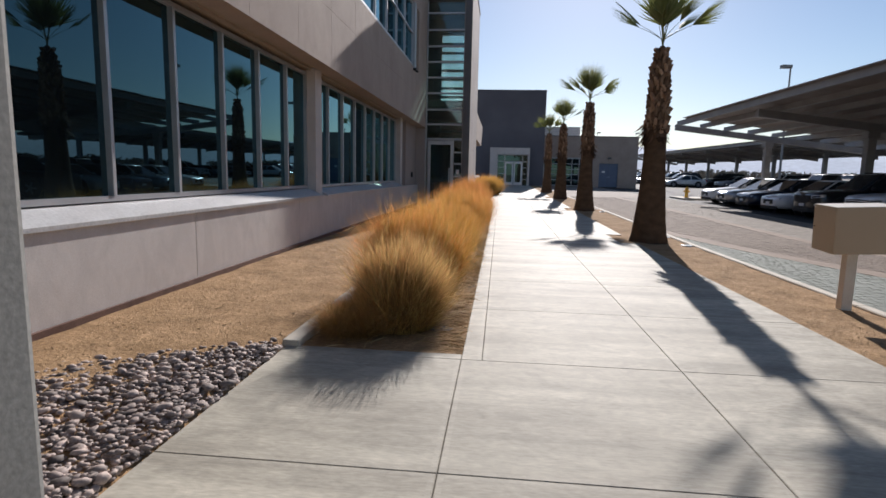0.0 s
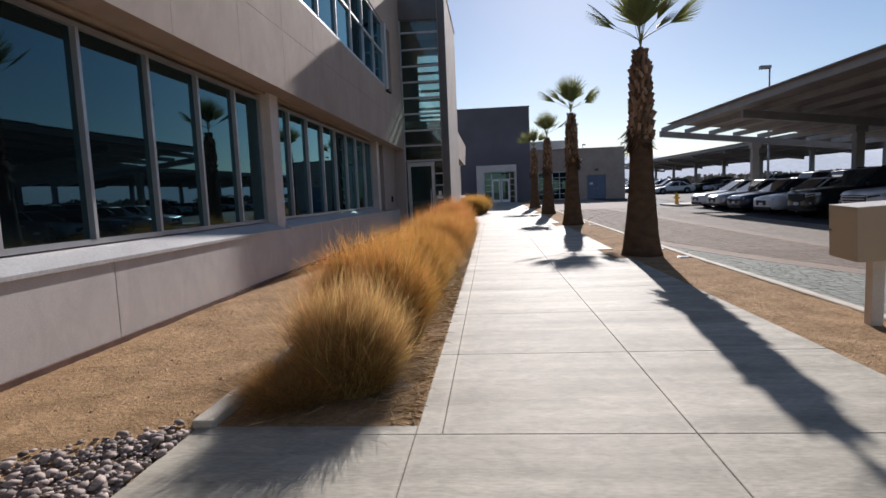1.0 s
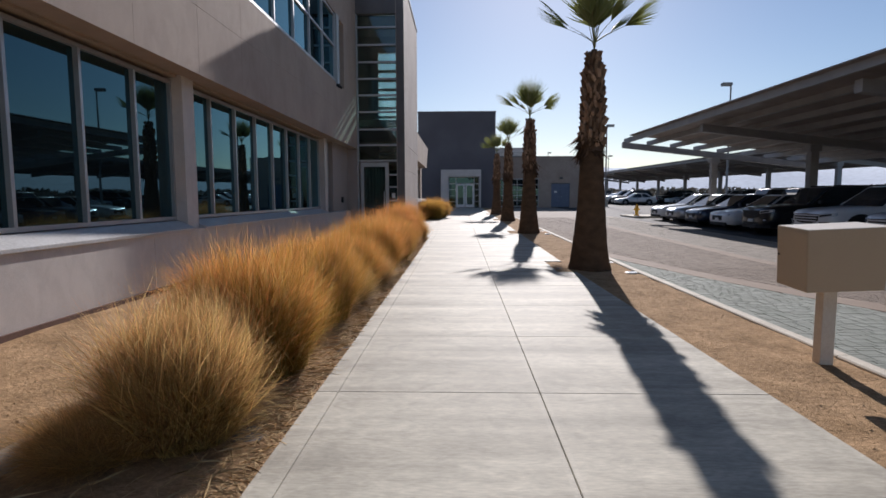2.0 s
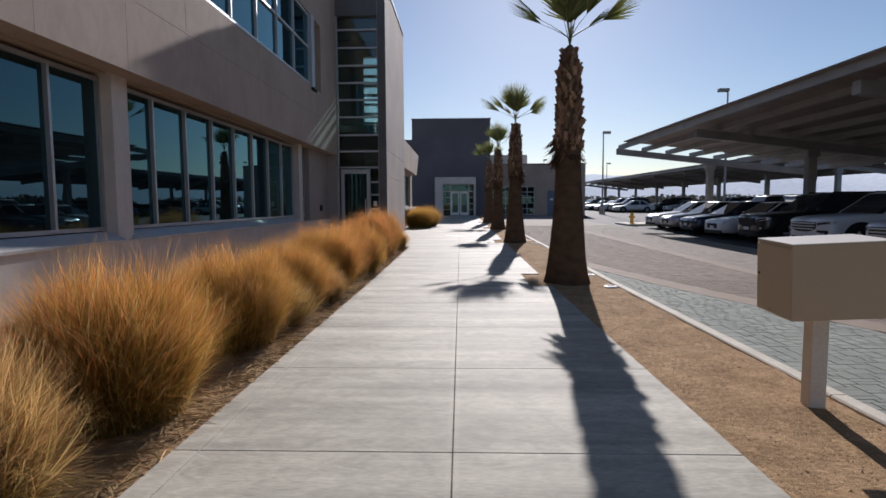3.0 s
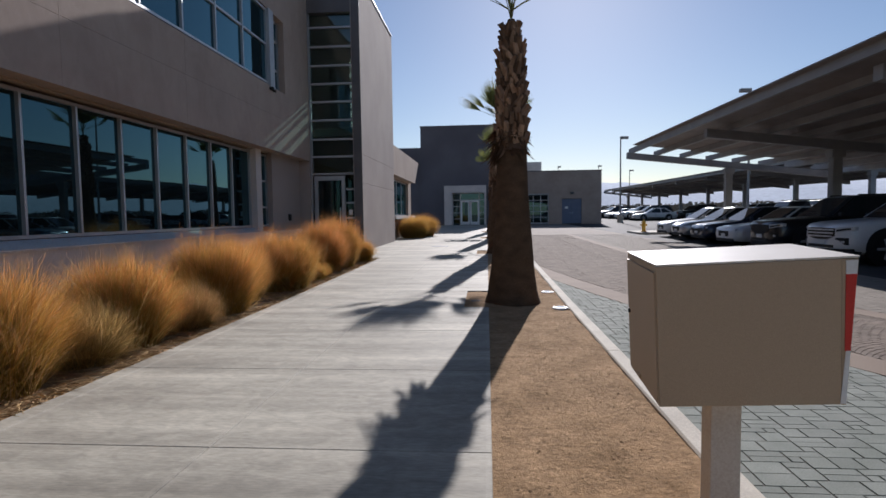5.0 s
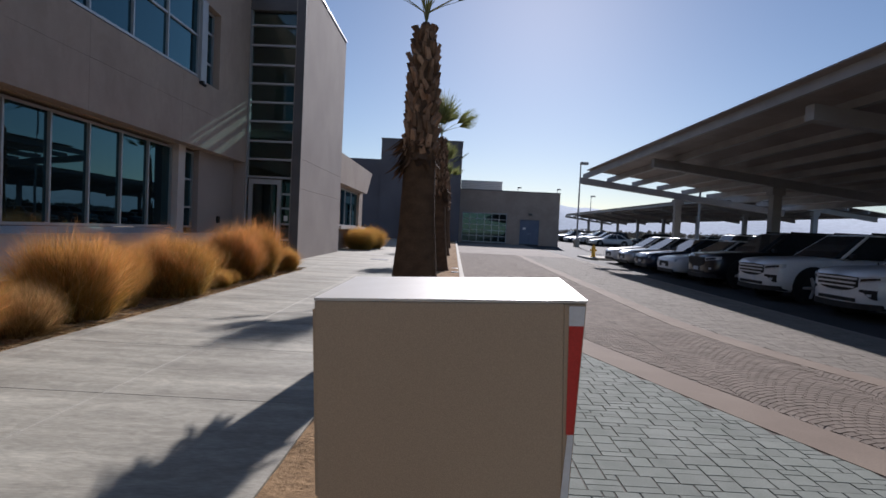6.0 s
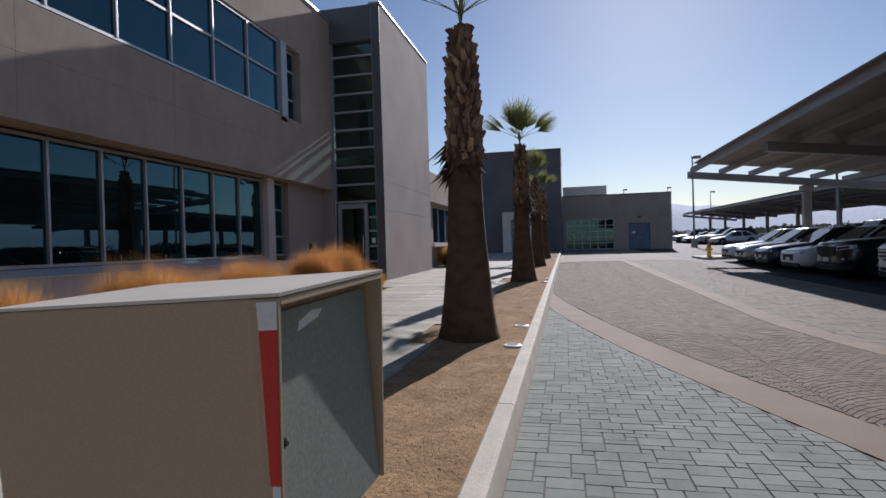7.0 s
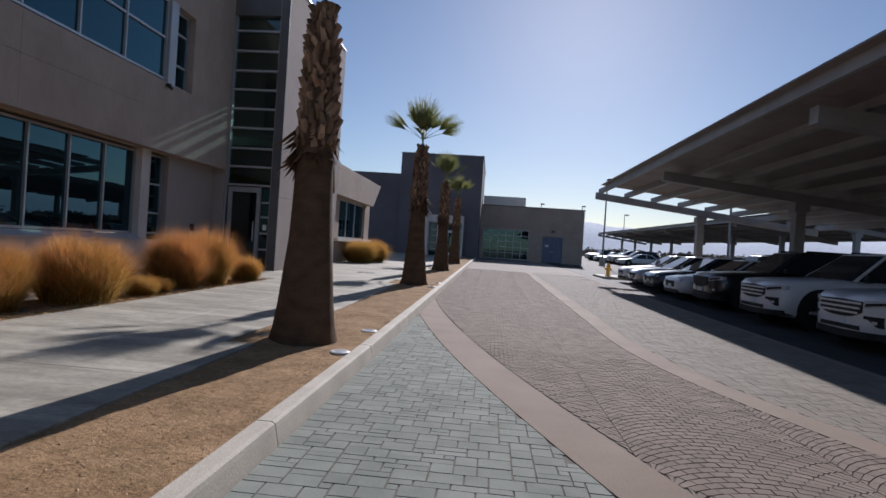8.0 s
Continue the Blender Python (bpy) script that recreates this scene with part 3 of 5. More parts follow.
part("west_wall", beside((-6.5, -6.2, TY0, TY1 - 0.3, -0.2, 8.7)), M_INTERIOR, tower)
# the upper slab is unseen, added full width to stop low sun beams
part("floor_slab", beside((-6.2, TX1 - 0.3, TY0 + 0.4, TY1 - 0.3, 3.9, 4.15), (-6.2, TX1 - 0.3, TY0 + 0.1, TY1 - 0.3, -0.1, 0.02)), M_INTERIOR, tower)
part("parapet_cap", block(TX1 - 0.36, TX1 + 0.03, TY0 - 0.03, TY1 + 0.02, TZ, TZ + 0.05), M_ALU, tower, "bright metal coping")
levels = [2.62, 3.19, 3.76, 4.39, 4.99, 5.58, 6.17, 6.78, 7.40, 7.85]
for a, b in zip(levels, levels[1:]):
    pane = part("pane", beside((TX0, TX1 - 0.3, TY0 + 0.16, TY0 + 0.175, a + 0.03, b - 0.03)), M_TOWERGLASS, tower)
    rail = part("rail", beside((TX0, TX1 - 0.3, TY0 + 0.08, TY0 + 0.2, a - 0.03, a + 0.03)), M_ALU, tower)
# unseen back rails, added at this pitch to cut sunlight into stripes
for i in range(13):
    a, b = 2.5 + i * 0.423, 2.5 + (i + 1) * 0.423
    part("pane", beside((-3.05, TX1 - 0.3, TY1 - 0.16, TY1 - 0.145, a + 0.06, b - 0.06)), M_CLEARGLASS, tower)
    part("rail", beside((-3.05, TX1 - 0.3, TY1 - 0.22, TY1 - 0.1, a - 0.06, a + 0.06)), M_ALU, tower)
part("jamb_wall", block(-3.62, TX0 - 0.055, TY0 - 0.02, TY0 + 0.3, -0.2, 7.85), M_TOWER, tower)
part("mullion", beside((TX0 - 0.05, TX0, TY0 + 0.05, TY0 + 0.2, 0, 7.85)), M_ALU, tower)
door = part("door", beside((-2.90, -2.78, TY0 + 0.08, TY0 + 0.17, 0.0, 2.55), (-1.98, -1.86, TY0 + 0.08, TY0 + 0.17, 0.0, 2.55), (-2.78, -1.98, TY0 + 0.08, TY0 + 0.17, 0.0, 0.22), (-2.78, -1.98, TY0 + 0.08, TY0 + 0.17, 2.40, 2.55)), M_ALU, tower, "aluminium-framed glass entrance door")
part("pane", beside((-2.78, -1.98, TY0 + 0.12, TY0 + 0.13, 0.22, 2.40)), M_DOORGLASS, door)
bm = bmesh.new()
tube(bm, (-2.02, TY0 + 0.02, 0.9), (-2.02, TY0 + 0.02, 1.5), 0.015, 0.015, 8)
part("door_handle", bm, M_CHROME, door)
for a, b in ((0.05, 0.65), (0.65, 1.15), (1.15, 1.65), (1.65, 2.1), (2.1, 2.6)):
    part("pane", beside((-1.84, TX1 - 0.3, TY0 + 0.12, TY0 + 0.13, a + 0.03, b - 0.03)), M_DOORGLASS, tower)
    part("rail", beside((-1.84, TX1 - 0.3, TY0 + 0.08, TY0 + 0.17, a - 0.03, a + 0.03)), M_ALU, tower)
part("sign", block(-1.74, -1.62, TY0 + 0.09, TY0 + 0.1, 1.25, 1.42), M_WHITE, tower, "small white notice on the glass")

# ---------------------------------------------------------------- one-storey wing behind the tower
wing = thing("side_wing", pose(0, 0, 0.15), "low tan stucco wing with a flared fascia", "building")
part("fascia", prism(((28.4, 2.95), (35.6, 2.95), (37.3, 4.25), (28.4, 4.25)), -1.6, -1.25, "x"), M_STUCCO, wing)
part("wall", beside((-1.9, -1.6, 28.4, 30.2, -0.2, 4.0), (-1.9, -1.6, 30.2, 35.2, -0.2, 1.1), (-1.9, -1.6, 35.2, 36.3, -0.2, 4.0), (-9, -1.9, 36.0, 36.3, -0.2, 4.0), (-9, -1.6, 28.4, 36.3, 4.0, 4.2), (-1.9, -1.6, 30.2, 35.2, 2.9, 4.0)), M_STUCCO, wing)
wf = part("window_frame", beside((-1.78, -1.7, 30.2, 35.2, 1.1, 1.16), (-1.78, -1.7, 30.2, 35.2, 2.84, 2.9), (-1.78, -1.7, 31.8, 31.86, 1.16, 2.84), (-1.78, -1.7, 33.4, 33.46, 1.16, 2.84)), M_ALU, wing)
for a, b in ((30.2, 31.8), (31.86, 33.4), (33.46, 35.2)):
    part("pane", beside((-1.75, -1.74, a, b, 1.16, 2.84)), M_WINDOW, wf)
part("ledge", block(-1.7, -1.3, 29.2, 35.8, 0.95, 1.1, 0.01), M_LOWWALL, wing)

# ---------------------------------------------------------------- charcoal entrance block
hall = thing("entrance_hall", pose(0, 0, 0.33), "charcoal plaster entrance hall with a pale portal", "building")
HY = 55.0
for lim in ((-3.2, -1.0, HY, HY + 12, -0.3, 9.05), (2.78, 4.18, HY, HY + 12, -0.3, 9.05), (-1.0, 2.78, HY, HY + 12, 3.6, 9.05), (-1.0, 2.78, HY + 7, HY + 12, -0.3, 3.6)):
    part("tall_wall", beside(lim), M_DARKWALL, hall)
part("low_wall", beside((-26, -3.2, HY + 0.3, HY + 12, -0.3, 7.2)), M_DARKWALL, hall)
part("parapet_cap", beside((-3.25, 4.23, HY - 0.04, HY + 0.3, 9.05, 9.12), (4.18, 4.23, HY, HY + 12, 9.05, 9.12)), M_DARKMETAL, hall)
part("portal", beside((-1.02, -0.30, HY - 0.7, HY + 0.3, -0.3, 3.6), (2.66, 2.80, HY - 0.7, HY + 0.3, -0.3, 3.6), (-0.30, 2.66, HY - 0.7, HY + 0.3, 2.95, 3.6)), M_LOWWALL, hall, "pale concrete portal around the glass doors")
grid = part("window_frame", beside((-0.3, -0.24, HY, HY + 0.1, 0, 2.95), (2.6, 2.66, HY, HY + 0.1, 0, 2.95), (0.38, 0.46, HY, HY + 0.1, 0, 2.95), (2.12, 2.2, HY, HY + 0.1, 0, 2.95), (-0.24, 2.6, HY, HY + 0.1, 2.25, 2.33), (-0.24, 2.6, HY, HY + 0.1, 2.88, 2.95), (-0.24, 0.38, HY, HY + 0.1, 0.55, 0.6), (-0.24, 0.38, HY, HY + 0.1, 1.1, 1.15), (-0.24, 0.38, HY, HY + 0.1, 1.7, 1.75), (2.2, 2.6, HY, HY + 0.1, 0.55, 0.6), (2.2, 2.6, HY, HY + 0.1, 1.1, 1.15), (2.2, 2.6, HY, HY + 0.1, 1.7, 1.75)), M_ALU, hall)
part("pane", beside((-0.24, 0.38, HY + 0.05, HY + 0.06, 0, 2.25), (2.2, 2.6, HY + 0.05, HY + 0.06, 0, 2.25), (-0.24, 2.6, HY + 0.05, HY + 0.06, 2.33, 2.88)), M_WINDOW, grid)
for x0, x1 in ((0.46, 1.26), (1.32, 2.12)):
    leaf = part("door", beside((x0, x0 + 0.13, HY + 0.01, HY + 0.07, 0.02, 2.25), (x1 - 0.13, x1, HY + 0.01, HY + 0.07, 0.02, 2.25), (x0 + 0.13, x1 - 0.13, HY + 0.01, HY + 0.07, 0.02, 0.3), (x0 + 0.13, x1 - 0.13, HY + 0.01, HY + 0.07, 2.1, 2.25)), M_WHITE, hall, "white-framed glass entrance door")
    part("pane", beside((x0 + 0.13, x1 - 0.13, HY + 0.035, HY + 0.045, 0.3, 2.1)), M_WINDOW, leaf)

# ---------------------------------------------------------------- low workshop building
low = thing("low_building", pose(0, 0, 0.3), "low tan stucco building with glazed bay and blue door", "building")
LY = 59.0
for lim in ((4.19, 4.5, LY, LY + 0.3, -0.3, 5.1), (8.9, 10.2, LY, LY + 0.3, -0.3, 5.1), (12.1, 14.0, LY, LY + 0.3, -0.3, 5.1), (4.5, 8.9, LY, LY + 0.3, 2.95, 5.1), (10.2, 12.1, LY, LY + 0.3, 2.42, 5.1), (13.7, 14.0, LY + 0.3, LY + 16, -0.3, 5.1), (4.19, 13.7, LY + 15.7, LY + 16, -0.3, 5.1)):
    part("wall", beside(lim), M_STUCCO, low)
part("roof", beside((4.19, 13.7, LY + 0.3, LY + 15.7, 4.6, 4.8)), M_STUCCO, low)
part("parapet_cap", beside((4.19, 14.05, LY - 0.05, LY + 0.3, 5.1, 5.18)), M_DARKMETAL, low)
bay = part("window_frame", beside((4.5, 8.9, LY + 0.1, LY + 0.2, 0.0, 0.1), (4.5, 8.9, LY + 0.1, LY + 0.2, 2.85, 2.95)), M_ALU, low)
for i in range(7):
    x = 4.5 + 4.34 * i / 6
    part("mullion", beside((x, x + 0.06, LY + 0.08, LY + 0.18, 0.1, 2.85)), M_ALU, bay)
for i in range(6):
    for k in range(5):
        x, z = 4.56 + 4.34 * i / 6, 0.1 + 0.55 * k
        part("pane", beside((x, x + 0.66, LY + 0.13, LY + 0.14, z + 0.03, z + 0.52)), M_WINDOW, bay)
        part("rail", beside((x, x + 0.66, LY + 0.1, LY + 0.17, z + 0.52, z + 0.58)), M_ALU, bay)
part("interior_wall", beside((4.5, 13.7, LY + 5, LY + 5.2, 0, 4.6), (4.5, 13.7, LY + 0.31, LY + 5, -0.1, 0.0)), M_INTERIOR, low)
for x0, x1 in ((10.2, 11.14), (11.16, 12.1)):
    leaf = part("door", block(x0, x1, LY + 0.12, LY + 0.18, 0.0, 2.4, 0.01), M_BLUE, low, "blue-grey painted steel door")
    part("door_handle", block(x1 - 0.12 if x0 < 11 else x0 + 0.06, x1 - 0.06 if x0 < 11 else x0 + 0.12, LY + 0.06, LY + 0.12, 1.0, 1.06), M_CHROME, leaf)
part("sign", block(10.5, 10.8, LY + 0.11, LY + 0.118, 1.45, 1.65), M_WHITE, low, "small white sign on the blue door")
part("wall_lamp", block(11.0, 11.35, LY - 0.2, LY, 2.85, 3.05, 0.03), M_DARKMETAL, low, "dark wall lamp above the door")
screen = part("roof_screen", block(4.3, 8.6, LY + 4.06, LY + 6.5, 4.8, 6.42), M_ALU, low, "pale louvred screen round the roof plant")
for k in range(8):
    part("louvre", block(4.28, 8.62, LY + 3.98, LY + 4.06, 5.05 + k * 0.172, 5.05 + k * 0.172 + 0.125, 0.012), M_WHITE, screen)
for x in (9.9, 13.8):
    bm = bmesh.new()
    tube(bm, (x, LY + 0.5, 4.8), (x, LY + 0.5, 5.55), 0.03, 0.03, 8)
    solid(bm, x - 0.05, x + 0.3, LY + 0.4, LY + 0.6, 5.5, 5.62)
    part("roof_lamp", bm, M_STEEL, low)

# ---------------------------------------------------------------- pillar close to the camera's start
structure("pillar", block(-1.4, -0.83, 0.45, 0.99, -0.1, 4.2, 0.015), M_PILLAR, "rough grey plaster pillar beside the path", "pillar")


# ---------------------------------------------------------------- solar carports
def carport(x_eave, y0, y1, columns, x_col, depth, z_eave, fall, label, far=False):
    """Tilted panel deck on purlins, cross beams and a row of steel columns. The eave is the high western side."""
    c = thing("solar_carport", pose(0, 0, 0), label, "carport", "solar carports")
    tilt = lambda x: z_eave - fall * (x - x_eave)
    n = int(depth / 1.45)
    for yc in columns:
        h = rise(yc)
        bm = bmesh.new()
        lo, hi = [], []
        for x in (x_eave + (0.55 if yc != columns[-1] else -0.12), x_eave + depth - 0.4):
            for y in (yc - 0.16, yc + 0.16):
                lo.append(bm.verts.new((x, y, tilt(x) + h - 0.62)))
                hi.append(bm.verts.new((x, y, tilt(x) + h - 0.27)))
        for f in ((lo[0], lo[2], hi[2], hi[0]), (lo[1], hi[1], hi[3], lo[3]), (lo[0], lo[1], lo[3], lo[2]), (hi[0], hi[2], hi[3], hi[1]), (lo[0], hi[0], hi[1], lo[1]), (lo[2], lo[3], hi[3], hi[2])):
            bm.faces.new(f)
        bmesh.ops.recalc_face_normals(bm, faces=bm.faces[:])
        part("cross_beam", bm, M_STEEL, c)
        post = part("column", block(x_col - 0.18, x_col + 0.18, yc - 0.18, yc + 0.18, ROAD + h - 0.05, tilt(x_col) + h - 0.66, 0.03), M_STEEL, c)
        part("column_head", block(x_col - 0.26, x_col + 0.26, yc - 0.24, yc + 0.24, tilt(x_col) + h - 0.95, tilt(x_col) + h - 0.64, 0.02), M_STEEL, post)
    for i in range(n + 1):
        x = x_eave + 0.15 + (depth - 0.3) * i / n
        bm = bmesh.new()
        big = i == 0
        for ya in (0,):
            h0, h1 = rise(y0), rise(y1)
            z = tilt(x)
            w, d = (0.05, 0.30) if big else (0.09, 0.26)
            q = [bm.verts.new(v) for v in ((x - w, y0, z + h0 - d), (x + w, y0, z + h0 - d), (x + w, y0, z + h0), (x - w, y0, z + h0), (x - w, y1, z + h1 - d), (x + w, y1, z + h1 - d), (x + w, y1, z + h1), (x - w, y1, z + h1))]
            for f in ((0, 1, 2, 3), (7, 6, 5, 4), (0, 4, 5, 1), (1, 5, 6, 2), (2, 6, 7, 3), (3, 7, 4, 0)):
                bm.faces.new([q[k] for k in f])
        part("purlin", bm, M_STEEL, c)
    pw = 2.0
    rows = 11
    joined = bmesh.new() if far else None
    for j in range(int((y1 - 1.8 - y0) / pw)):
        ya = y1 - 1.75 - (j + 1) * pw
        for i in range(rows):
            bm = joined or bmesh.new()
            xa, xb = x_eave - 0.1 + depth * i / rows, x_eave - 0.1 + depth * (i + 1) / rows - 0.005
            h0, h1 = rise(ya), rise(ya + pw)
            vs = [bm.verts.new((x, y, tilt(x) + h + d)) for d in (0.012, 0.05) for x, y, h in ((xa, ya, h0), (xb, ya, h0), (xb, ya + pw - 0.025, h1), (xa, ya + pw - 0.025, h1))]
            for f in ((3, 2, 1, 0), (4, 5, 6, 7), (0, 1, 5, 4), (1, 2, 6, 5), (2, 3, 7, 6), (3, 0, 4, 7)):
                bm.faces.new([vs[k] for k in f])
            if not far:
                part("solar_panel", bm, M_PANEL, c)
    if far:
        tagged(part("panel_deck", joined, M_PANEL, c), kind="stuff")
    return c


carport(11.06, -14.0, 37.4, (-12.0, -2.2, 7.6, 17.4, 27.2, 36.9), 16.6, 12.0, 4.77, 0.115, "grey steel solar carport over the parked cars")
carport(26.4, 46.0, 118.0, (47, 57, 67, 77, 87, 97, 107, 117), 31.0, 9.6, 4.95, 0.125, "far grey steel solar carport over a parking row", True)


# ---------------------------------------------------------------- fan palms
def palm_trunk():
    bm = bmesh.new()
    prof = ((-0.1, 0.43), (0.0, 0.40), (0.12, 0.365), (0.4, 0.325), (0.77, 0.29), (1.2, 0.25), (1.7, 0.225), (2.2, 0.205), (2.6, 0.185), (3.0, 0.175), (3.4, 0.165), (3.68, 0.135), (3.86, 0.10), (3.98, 0.05))
    seg = 28
    rings = []
    fine = []
    for (z0, r0), (z1, r1) in zip(prof, prof[1:]):
        n = max(1, int((z1 - z0) / 0.035))
        fine += [(z0 + (z1 - z0) * k / n, r0 + (r1 - r0) * k / n) for k in range(n)]
    fine.append(prof[-1])
    for z, r in fine:
        ring = []
        for i in range(seg):
            a = 2 * math.pi * i / seg
            k = 1 + 0.05 * noise.noise(Vector((math.cos(a) * 1.5, math.sin(a) * 1.5, z * 1.3))) + 0.010 * noise.noise(Vector((math.cos(a) * 2, math.sin(a) * 2, z * 30)))
            ring.append(bm.verts.new((r * k * math.cos(a), r * k * math.sin(a), z)))
        rings.append(ring)
    for a, b in zip(rings, rings[1:]):
        for i in range(seg):
            bm.faces.new((a[i], a[(i + 1) % seg], b[(i + 1) % seg], b[i]))
    bm.faces.new(rings[-1])
    return bm


def leaf_bases(rng):
    """Cut-off leaf stems: flat wedges that climb the upper trunk in a criss-cross spiral."""
    bm = bmesh.new()
    z, row = 2.25, 0
    while z < 3.84:
        r = 0.205 - 0.05 * (z - 2.2) / 1.3 if z < 3.5 else 0.155 - 0.10 * (z - 3.5) / 0.5
        n = 11 if z < 3.3 else 9
        for i in range(n):
            a = 2 * math.pi * (i + 0.5 * (row % 2)) / n + rng.uniform(-0.2, 0.2)
            w, h, t = rng.uniform(0.028, 0.055), rng.uniform(0.09, 0.17), rng.uniform(0.025, 0.05)
            lean, twist = rng.uniform(0.08, 0.42), rng.uniform(-0.6, 0.6)
            m = Matrix.Translation((r * math.cos(a), r * math.sin(a), z + rng.uniform(-0.03, 0.03))) @ Matrix.Rotation(a, 4, "Z") @ Matrix.Rotation(lean, 4, "Y") @ Matrix.Rotation(twist, 4, "X")
            pts = ((-t * 0.6, -w, -0.05), (-t * 0.6, w, -0.05), (t * 0.7, w * 0.8, -0.03), (t * 0.7, -w * 0.8, -0.03), (-t * 0.3, -w * 0.55, h), (-t * 0.3, w * 0.5, h * rng.uniform(0.85, 1)), (t, w * 0.4, h * rng.uniform(0.8, 0.95)), (t, -w * 0.45, h * 0.95))
            vs = [bm.verts.new(m @ Vector(p)) for p in pts]
            for f in ((3, 2, 1, 0), (4, 5, 6, 7), (0, 1, 5, 4), (1, 2, 6, 5), (2, 3, 7, 6), (3, 0, 4, 7)):
                bm.faces.new([vs[k] for k in f])
        z += 0.088
        row += 1
    return bm


def dead_skirt(rng):
    """Ragged fibre and hanging stem ends where the bare trunk begins."""
    bm = bmesh.new()
    for i in range(170):
        a = rng.uniform(0, 2 * math.pi) if i < 120 else rng.gauss(2.9, 0.6)
        z = rng.uniform(2.12, 2.5)
        side = 1.0 + 0.9 * max(0, math.cos(a - 2.9)) ** 3
        l, w = rng.uniform(0.08, 0.22) * side, rng.uniform(0.012, 0.04) * (2.0 if i >= 120 else 1)
        r = 0.2
        m = Matrix.Translation((r * math.cos(a), r * math.sin(a), z)) @ Matrix.Rotation(a, 4, "Z") @ Matrix.Rotation(rng.uniform(2.2, 2.95), 4, "Y") @ Matrix.Rotation(rng.uniform(-0.4, 0.4), 4, "X")
        pts = ((0, -w, 0), (0, w, 0), (0.012, w * 0.7, l * 0.6), (0.012, -w * 0.7, l * 0.6), (0.0, rng.uniform(-w, w), l))
        vs = [bm.verts.new(m @ Vector(p)) for p in pts]
        bm.faces.new(vs[:4]), bm.faces.new((vs[3], vs[2], vs[4]))
    return bm


def fan_frond(rng, reach, droop, spread, long):
    """A stem along +x that carries a pleated fan of pointed leaflets."""
    bm = bmesh.new()
    n = 7
    line = [Vector((reach * k / n, 0, -droop * (k / n) ** 2 * 0.25)) for k in range(n + 1)]
    for k in range(n):
        w0, w1 = 0.015 - 0.0012 * k, 0.015 - 0.0012 * (k + 1)
        a, b = line[k], line[k + 1]
        q = [bm.verts.new(p) for p in (a + Vector((0, -w0, 0)), a + Vector((0, w0, 0)), b + Vector((0, w1, 0)), b + Vector((0, -w1, 0)), a - Vector((0, 0, w0 * 0.8)), b - Vector((0, 0, w1 * 0.8)))]
        bm.faces.new(q[:4]), bm.faces.new((q[1], q[4], q[5], q[2])), bm.faces.new((q[4], q[0], q[3], q[5]))
    hub = line[-1]
    leaves = 22
    for i in range(leaves):
        s = i / (leaves - 1) * 2 - 1
        ang = s * radians(spread)
        l = long * (1 - 0.2 * abs(s) ** 2) * rng.uniform(0.88, 1.06)
        d = Vector((math.cos(ang), math.sin(ang), 0.05))
        side = Vector((-math.sin(ang), math.cos(ang), 0))
        pts, sag = [], rng.uniform(0.5, 1.3) * droop
        for f, w in ((0.0, 0.006), (0.35, 0.015), (0.7, 0.010), (1.0, 0.001)):
            c = hub + d * l * f + Vector((0, 0, -sag * 0.30 * max(0, f - 0.25) ** 2 * l - 0.10 * abs(s) * f * l)) + side * (rng.uniform(-0.02, 0.02) * f)
            pts.append((bm.verts.new(c - side * w), bm.verts.new(c + Vector((0, 0, 0.4 * w))), bm.verts.new(c + side * w)))
        for (a0, a1, a2), (b0, b1, b2) in zip(pts, pts[1:]):
            bm.faces.new((a0, a1, b1, b0)), bm.faces.new((a1, a2, b2, b1))
    return bm


rng = random.Random(5)
FRONDS = [mesh_of("frond", fan_frond(rng, *shape), M_FROND) for shape in ((0.44, 0.05, 46, 0.90), (0.42, 0.12, 54, 0.84), (0.58, 0.30, 32, 0.76))]
palm = thing("fan_palm", pose(3.21, PALMS[0], 0, 0, 0, 20), "young fan palm with shaggy leaf bases, in bare soil", "palm tree", "palms along the path")
part("trunk", palm_trunk(), M_TRUNK, palm, "", True)
part("boot_jacket", leaf_bases(rng), M_BOOT, palm, "criss-cross pale cut leaf stems")
bm = bmesh.new()
solid(bm, -0.012, 0.012, -0.03, 0.03, 0, 0.42)
part("hanging_stem", bm, M_BOOT, palm, "pale dry leaf stem hanging on the trunk", False, pose(0.235, 0.06, 1.74, 0, -4, 0))
part("dead_fibre", dead_skirt(rng), M_FIBRE, palm, "ragged dark dead fibre")
for i in range(15):
    up = rng.uniform(74, 89) if i < 8 else rng.uniform(26, 40) if i < 13 else rng.uniform(44, 60)
    az = 137.5 * i + rng.uniform(-18, 18) if i < 8 else (-20, 160, 265, 8, 184, 60, 215, 320, 120)[i - 8] + rng.uniform(-10, 10)
    me = FRONDS[i % 2 if i < 8 else 2]
    part("frond", me, M_FROND, palm, "", False, pose(0, 0, 3.98 if i < 8 else 4.1, 0, 0, az) @ pose(0, 0, 0, 0, -up, 0) @ pose(0, 0, 0, rng.uniform(-50, 50)) @ Matrix.Scale(rng.uniform(0.9, 1.06), 4))
for y, turn, size in ((PALMS[1], 195, 1.0), (PALMS[2], 75, 0.98), (PALMS[3], 330, 1.0)):
    copy_thing(palm, pose(3.21, y, rise(y), 0, 0, turn) @ Matrix.Scale(size, 4))

